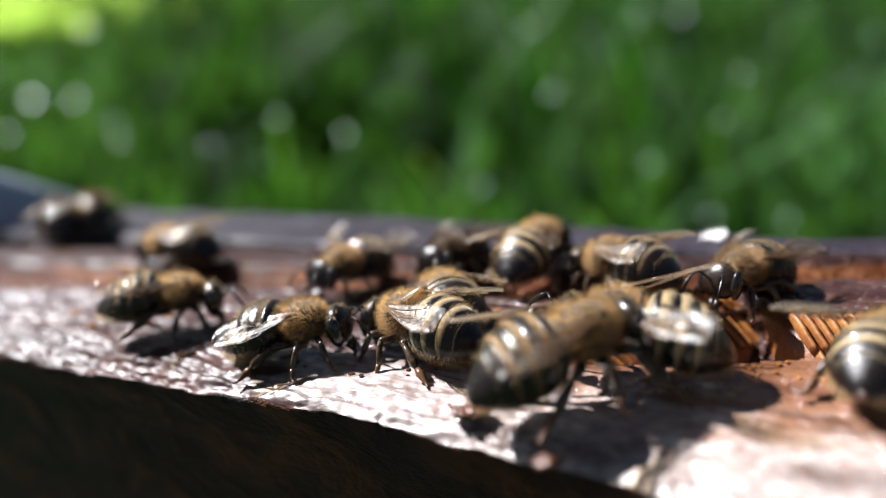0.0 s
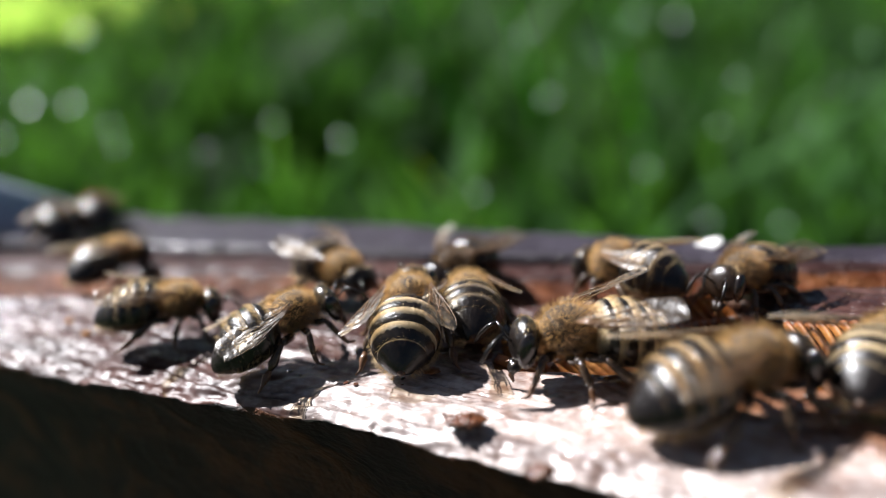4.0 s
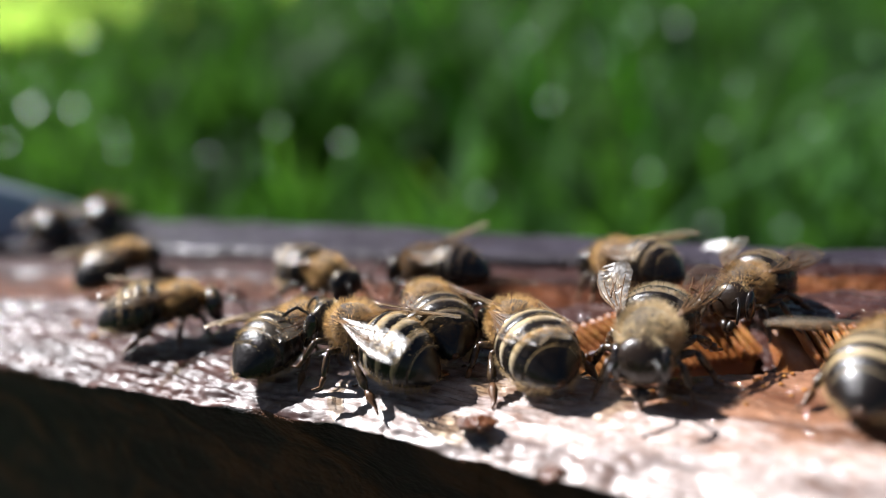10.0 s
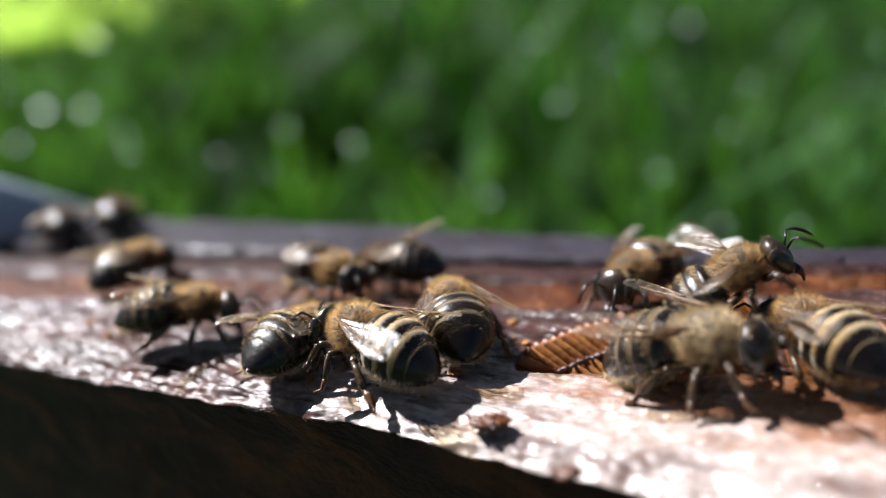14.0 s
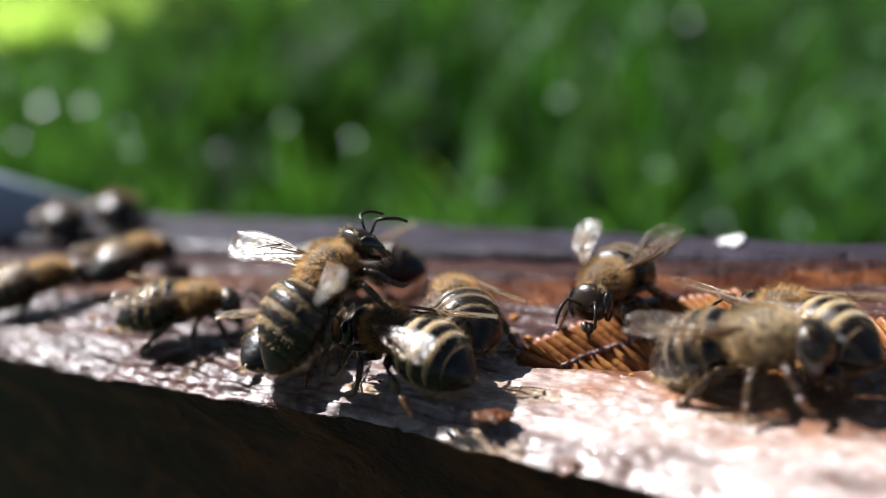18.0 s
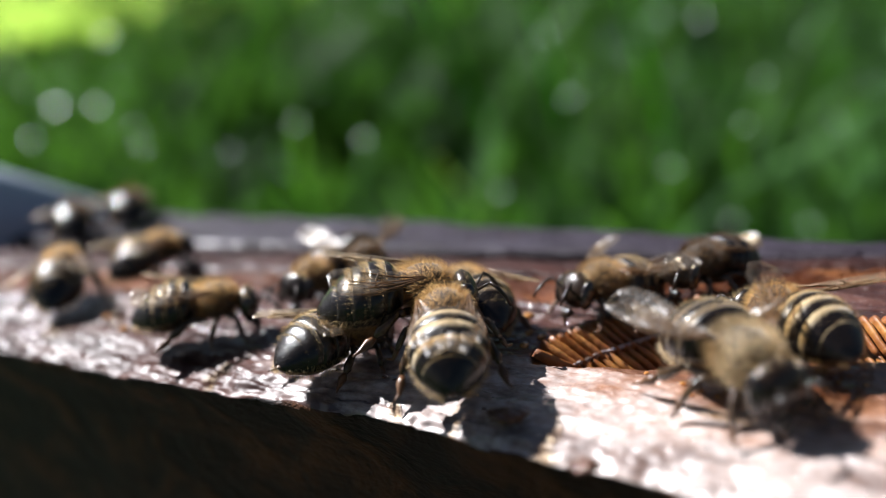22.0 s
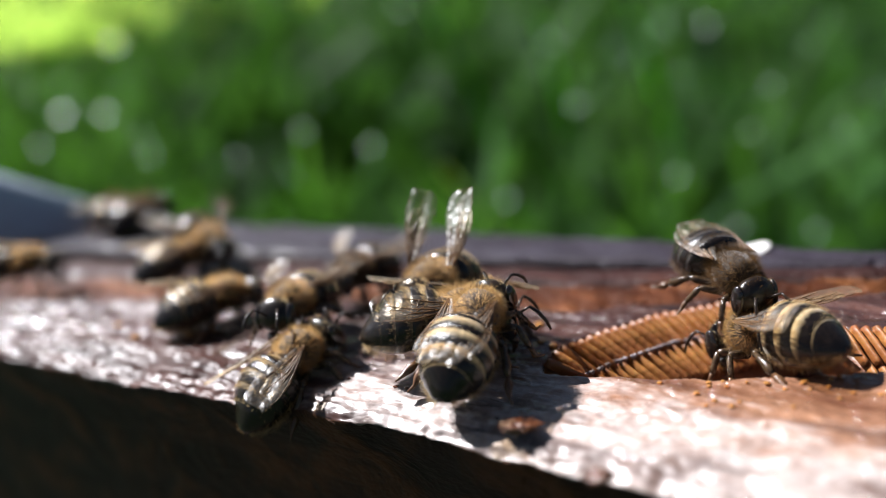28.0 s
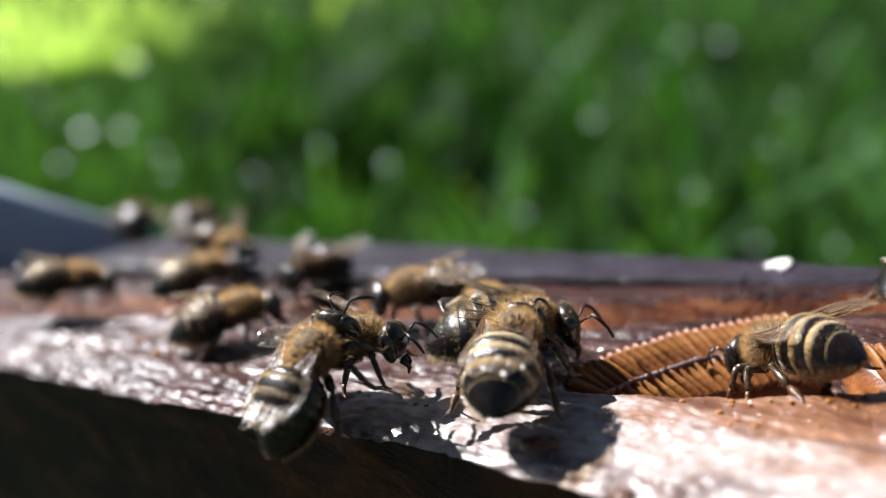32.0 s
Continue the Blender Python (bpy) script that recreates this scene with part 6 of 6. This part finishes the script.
    walk(bees["far_pair_two"], [(0, pose(-0.05199, 0.12307, -0.00000, 0.0, -0.0, 110.0)), (6, pose(-0.05232, 0.12767, 0.00000, 0.0, -0.0, 110.0)), (13, pose(-0.05190, 0.12609, -0.00000, 0.0, -0.0, 110.0)), (20, pose(-0.05260, 0.12853, -0.00000, 0.0, -0.0, 110.0)), (25, pose(-0.05276, 0.12979, 0.00000, 0.0, -0.0, 70.0)), (29, pose(-0.05124, 0.13017, 0.00000, 0.0, -0.0, 60.0)), (31, pose(-0.04442, 0.12586, 0.00000, 0.0, -0.0, 85.0)), (32, pose(-0.04809, 0.13492, 0.00000, 0.0, -0.0, 85.0))])
    gait(bees["far_pair_two"], [(31.0, 32.0)])
    walk(bees["late_arrival"], [(0, pose(0.48000, 0.02000, -0.29900, 0.0, -0.0, 160.0)), (23.5, pose(0.48000, 0.02000, -0.29900, 0.0, -0.0, 160.0)), (25, pose(0.01161, 0.09158, 0.03371, 0.0, -0.0, 160.0)), (25.2, pose(0.00241, 0.09961, 0.02161, 0.0, -0.0, 165.0)), (25.3, pose(-0.01051, 0.09917, 0.02099, 0.0, -0.0, 170.0)), (25.4, pose(-0.02297, 0.10375, 0.01310, 0.0, -0.0, 180.0)), (25.5, pose(-0.02945, 0.10938, 0.00458, 0.0, -0.0, 190.0)), (25.85, pose(-0.03111, 0.10526, 0.00284, 0.0, 7.0, 248.8)), (26.2, pose(-0.03276, 0.10115, 0.00110, 0.0, 14.0, 307.6)), (27.5, pose(-0.03390, 0.10142, 0.00093, 0.0, 12.0, 312.2)), (28, pose(-0.03417, 0.10164, 0.00094, 0.0, 12.1, 312.3)), (32, pose(-0.03570, 0.10781, 0.00089, 0.0, 11.4, 318.6))])
    gait(bees["late_arrival"], [(25.0, 26.2)])
    wing_beat(bees["late_arrival"], [(0.0, 'spread'), (26.0, 'spread'), (26.3, 'half')])
    walk(bees["late_right"], [(0, pose(0.52000, 0.15000, -0.29900, 0.0, -0.0, -160.0)), (18.5, pose(0.52000, 0.15000, -0.29900, 0.0, -0.0, -160.0)), (19.9, pose(0.08000, 0.11000, 0.03000, 0.0, -0.0, -160.0)), (20.5, pose(0.02391, 0.07294, -0.00056, 0.0, -8.0, -145.1)), (21, pose(0.02137, 0.07233, -0.00049, 0.0, -7.0, -137.4)), (22, pose(0.02138, 0.07237, -0.00040, 0.0, -5.7, -144.4)), (22.5, pose(0.02004, 0.07208, -0.00039, 0.0, -5.5, -157.0)), (23, pose(0.01843, 0.07090, -0.00025, 0.0, -3.5, -164.9)), (24, pose(0.01844, 0.07066, -0.00022, 0.0, -3.0, -166.3)), (25, pose(0.01851, 0.07078, 0.00002, 0.0, 0.2, -176.3)), (25.25, pose(0.02128, 0.07109, -0.00029, 0.0, -4.5, -120.4)), (25.5, pose(0.02405, 0.07139, -0.00060, 0.0, -9.3, -64.6)), (27.5, pose(0.01929, 0.06448, 0.00210, 0.0, 14.0, -94.9)), (28, pose(0.02088, 0.06596, 0.00199, 0.0, 12.7, -76.2)), (28.4, pose(0.02383, 0.06576, 0.00022, 0.0, 2.9, -83.5)), (29, pose(0.03111, 0.06401, -0.00060, 0.0, -11.3, -79.0)), (30, pose(0.03068, 0.06484, -0.00053, 0.0, -7.6, -73.3)), (30.5, pose(0.03120, 0.06577, -0.00007, 0.0, 0.6, -20.5)), (31, pose(0.03172, 0.06669, 0.00040, 0.0, 8.8, 32.3)), (31.6, pose(0.03587, 0.07030, -0.00060, 0.0, 9.0, 32.0)), (32, pose(0.03955, 0.07097, -0.00060, 0.0, 10.2, 27.8))])
    gait(bees["late_right"], [(20.5, 21.0), (22.5, 23.0), (25.0, 25.5), (27.5, 29.0), (31.0, 32.0)])
    wing_beat(bees["late_right"], [(0.0, 'spread'), (20.3, 'spread'), (20.6, 'shut')])
    walk(bees["fly_by"], [(0, pose(-0.50000, -0.03000, -0.29900, 0.0, -0.0, 0.0)), (21.5, pose(-0.50000, -0.03000, -0.29900, 0.0, -0.0, 0.0)), (23.2, pose(-0.04000, 0.09000, 0.16000, 0.0, -0.0, -60.0)), (23.35, pose(-0.03530, 0.10419, 0.09706, 0.0, -0.0, -110.0)), (23.5, pose(-0.03060, 0.11837, 0.03412, 0.0, -0.0, -160.0)), (23.6, pose(-0.03139, 0.10729, 0.02523, 0.0, -0.0, -190.0)), (23.7, pose(-0.03289, 0.09886, 0.02147, 0.0, -10.0, -260.0)), (23.8, pose(-0.02649, 0.08698, 0.02114, 0.0, -10.0, -330.0)), (23.9, pose(-0.03316, 0.07717, 0.02043, 0.0, -10.0, -345.0)), (24, pose(-0.03220, 0.06992, 0.01552, 0.0, 2.0, -354.2)), (24.1, pose(-0.02505, 0.06842, 0.00437, 0.0, -5.0, -360.0)), (24.2, pose(-0.02243, 0.07135, 0.00420, 0.0, -10.1, -343.5)), (24.3, pose(-0.02226, 0.07191, 0.00420, 0.0, -12.4, -341.8)), (24.4, pose(-0.01370, 0.06460, 0.01332, 0.0, -20.0, -340.0)), (24.5, pose(-0.00337, 0.06785, 0.02313, 0.0, -15.0, -350.0)), (24.6, pose(0.01957, 0.06847, 0.02343, 0.0, -10.0, -360.0)), (24.7, pose(0.04437, 0.07037, 0.02790, 0.0, -10.0, -360.0)), (25.4, pose(0.30000, 0.06000, 0.15000, 0.0, -0.0, -360.0)), (27, pose(0.52000, 0.04000, -0.29900, 0.0, -0.0, -400.0)), (32, pose(0.52000, 0.04000, -0.29900, 0.0, -0.0, -400.0))])
    gait(bees["fly_by"], [(23.5, 24.2), (24.3, 24.7)])
    wing_beat(bees["fly_by"], [(0.0, 'spread')])
    walk(bees["fly_past"], [(0, pose(-0.54000, -0.06000, -0.29900, 0.0, -0.0, 0.0)), (22, pose(-0.54000, -0.06000, -0.29900, 0.0, -0.0, 0.0)), (23.9, pose(-0.02000, 0.06000, 0.15000, 0.0, -0.0, 0.0)), (24.1, pose(-0.01462, 0.07767, 0.03347, 0.0, -10.0, 20.0)), (24.2, pose(-0.00693, 0.06639, 0.01859, 0.0, -12.0, 25.0)), (24.3, pose(0.00052, 0.06808, 0.01280, 0.0, -10.0, 75.0)), (24.5, pose(0.03294, 0.06492, 0.01071, 0.0, -10.0, 0.0)), (24.7, pose(0.05792, 0.06422, 0.00669, 0.0, -10.0, 40.0)), (24.9, pose(0.07085, 0.08152, -0.00185, 0.0, -5.0, 80.0)), (25.1, pose(0.08377, 0.09882, -0.01039, 0.0, -0.0, 120.0)), (25.3, pose(0.06097, 0.10990, 0.00041, 0.0, -0.0, 170.0)), (25.4, pose(0.04800, 0.11285, 0.01104, 0.0, -0.0, 160.0)), (25.5, pose(0.04046, 0.11555, 0.02047, 0.0, -0.0, 140.0)), (25.7, pose(0.03426, 0.12061, 0.03746, 0.0, -0.0, 100.0)), (26.2, pose(0.15000, 0.20000, 0.15000, 0.0, -0.0, 30.0)), (27, pose(0.56000, 0.07000, -0.29900, 0.0, -0.0, -40.0)), (32, pose(0.56000, 0.07000, -0.29900, 0.0, -0.0, -40.0))])
    gait(bees["fly_past"], [(24.1, 24.3), (24.5, 25.7)])
    wing_beat(bees["fly_past"], [(0.0, 'spread')])


motions()
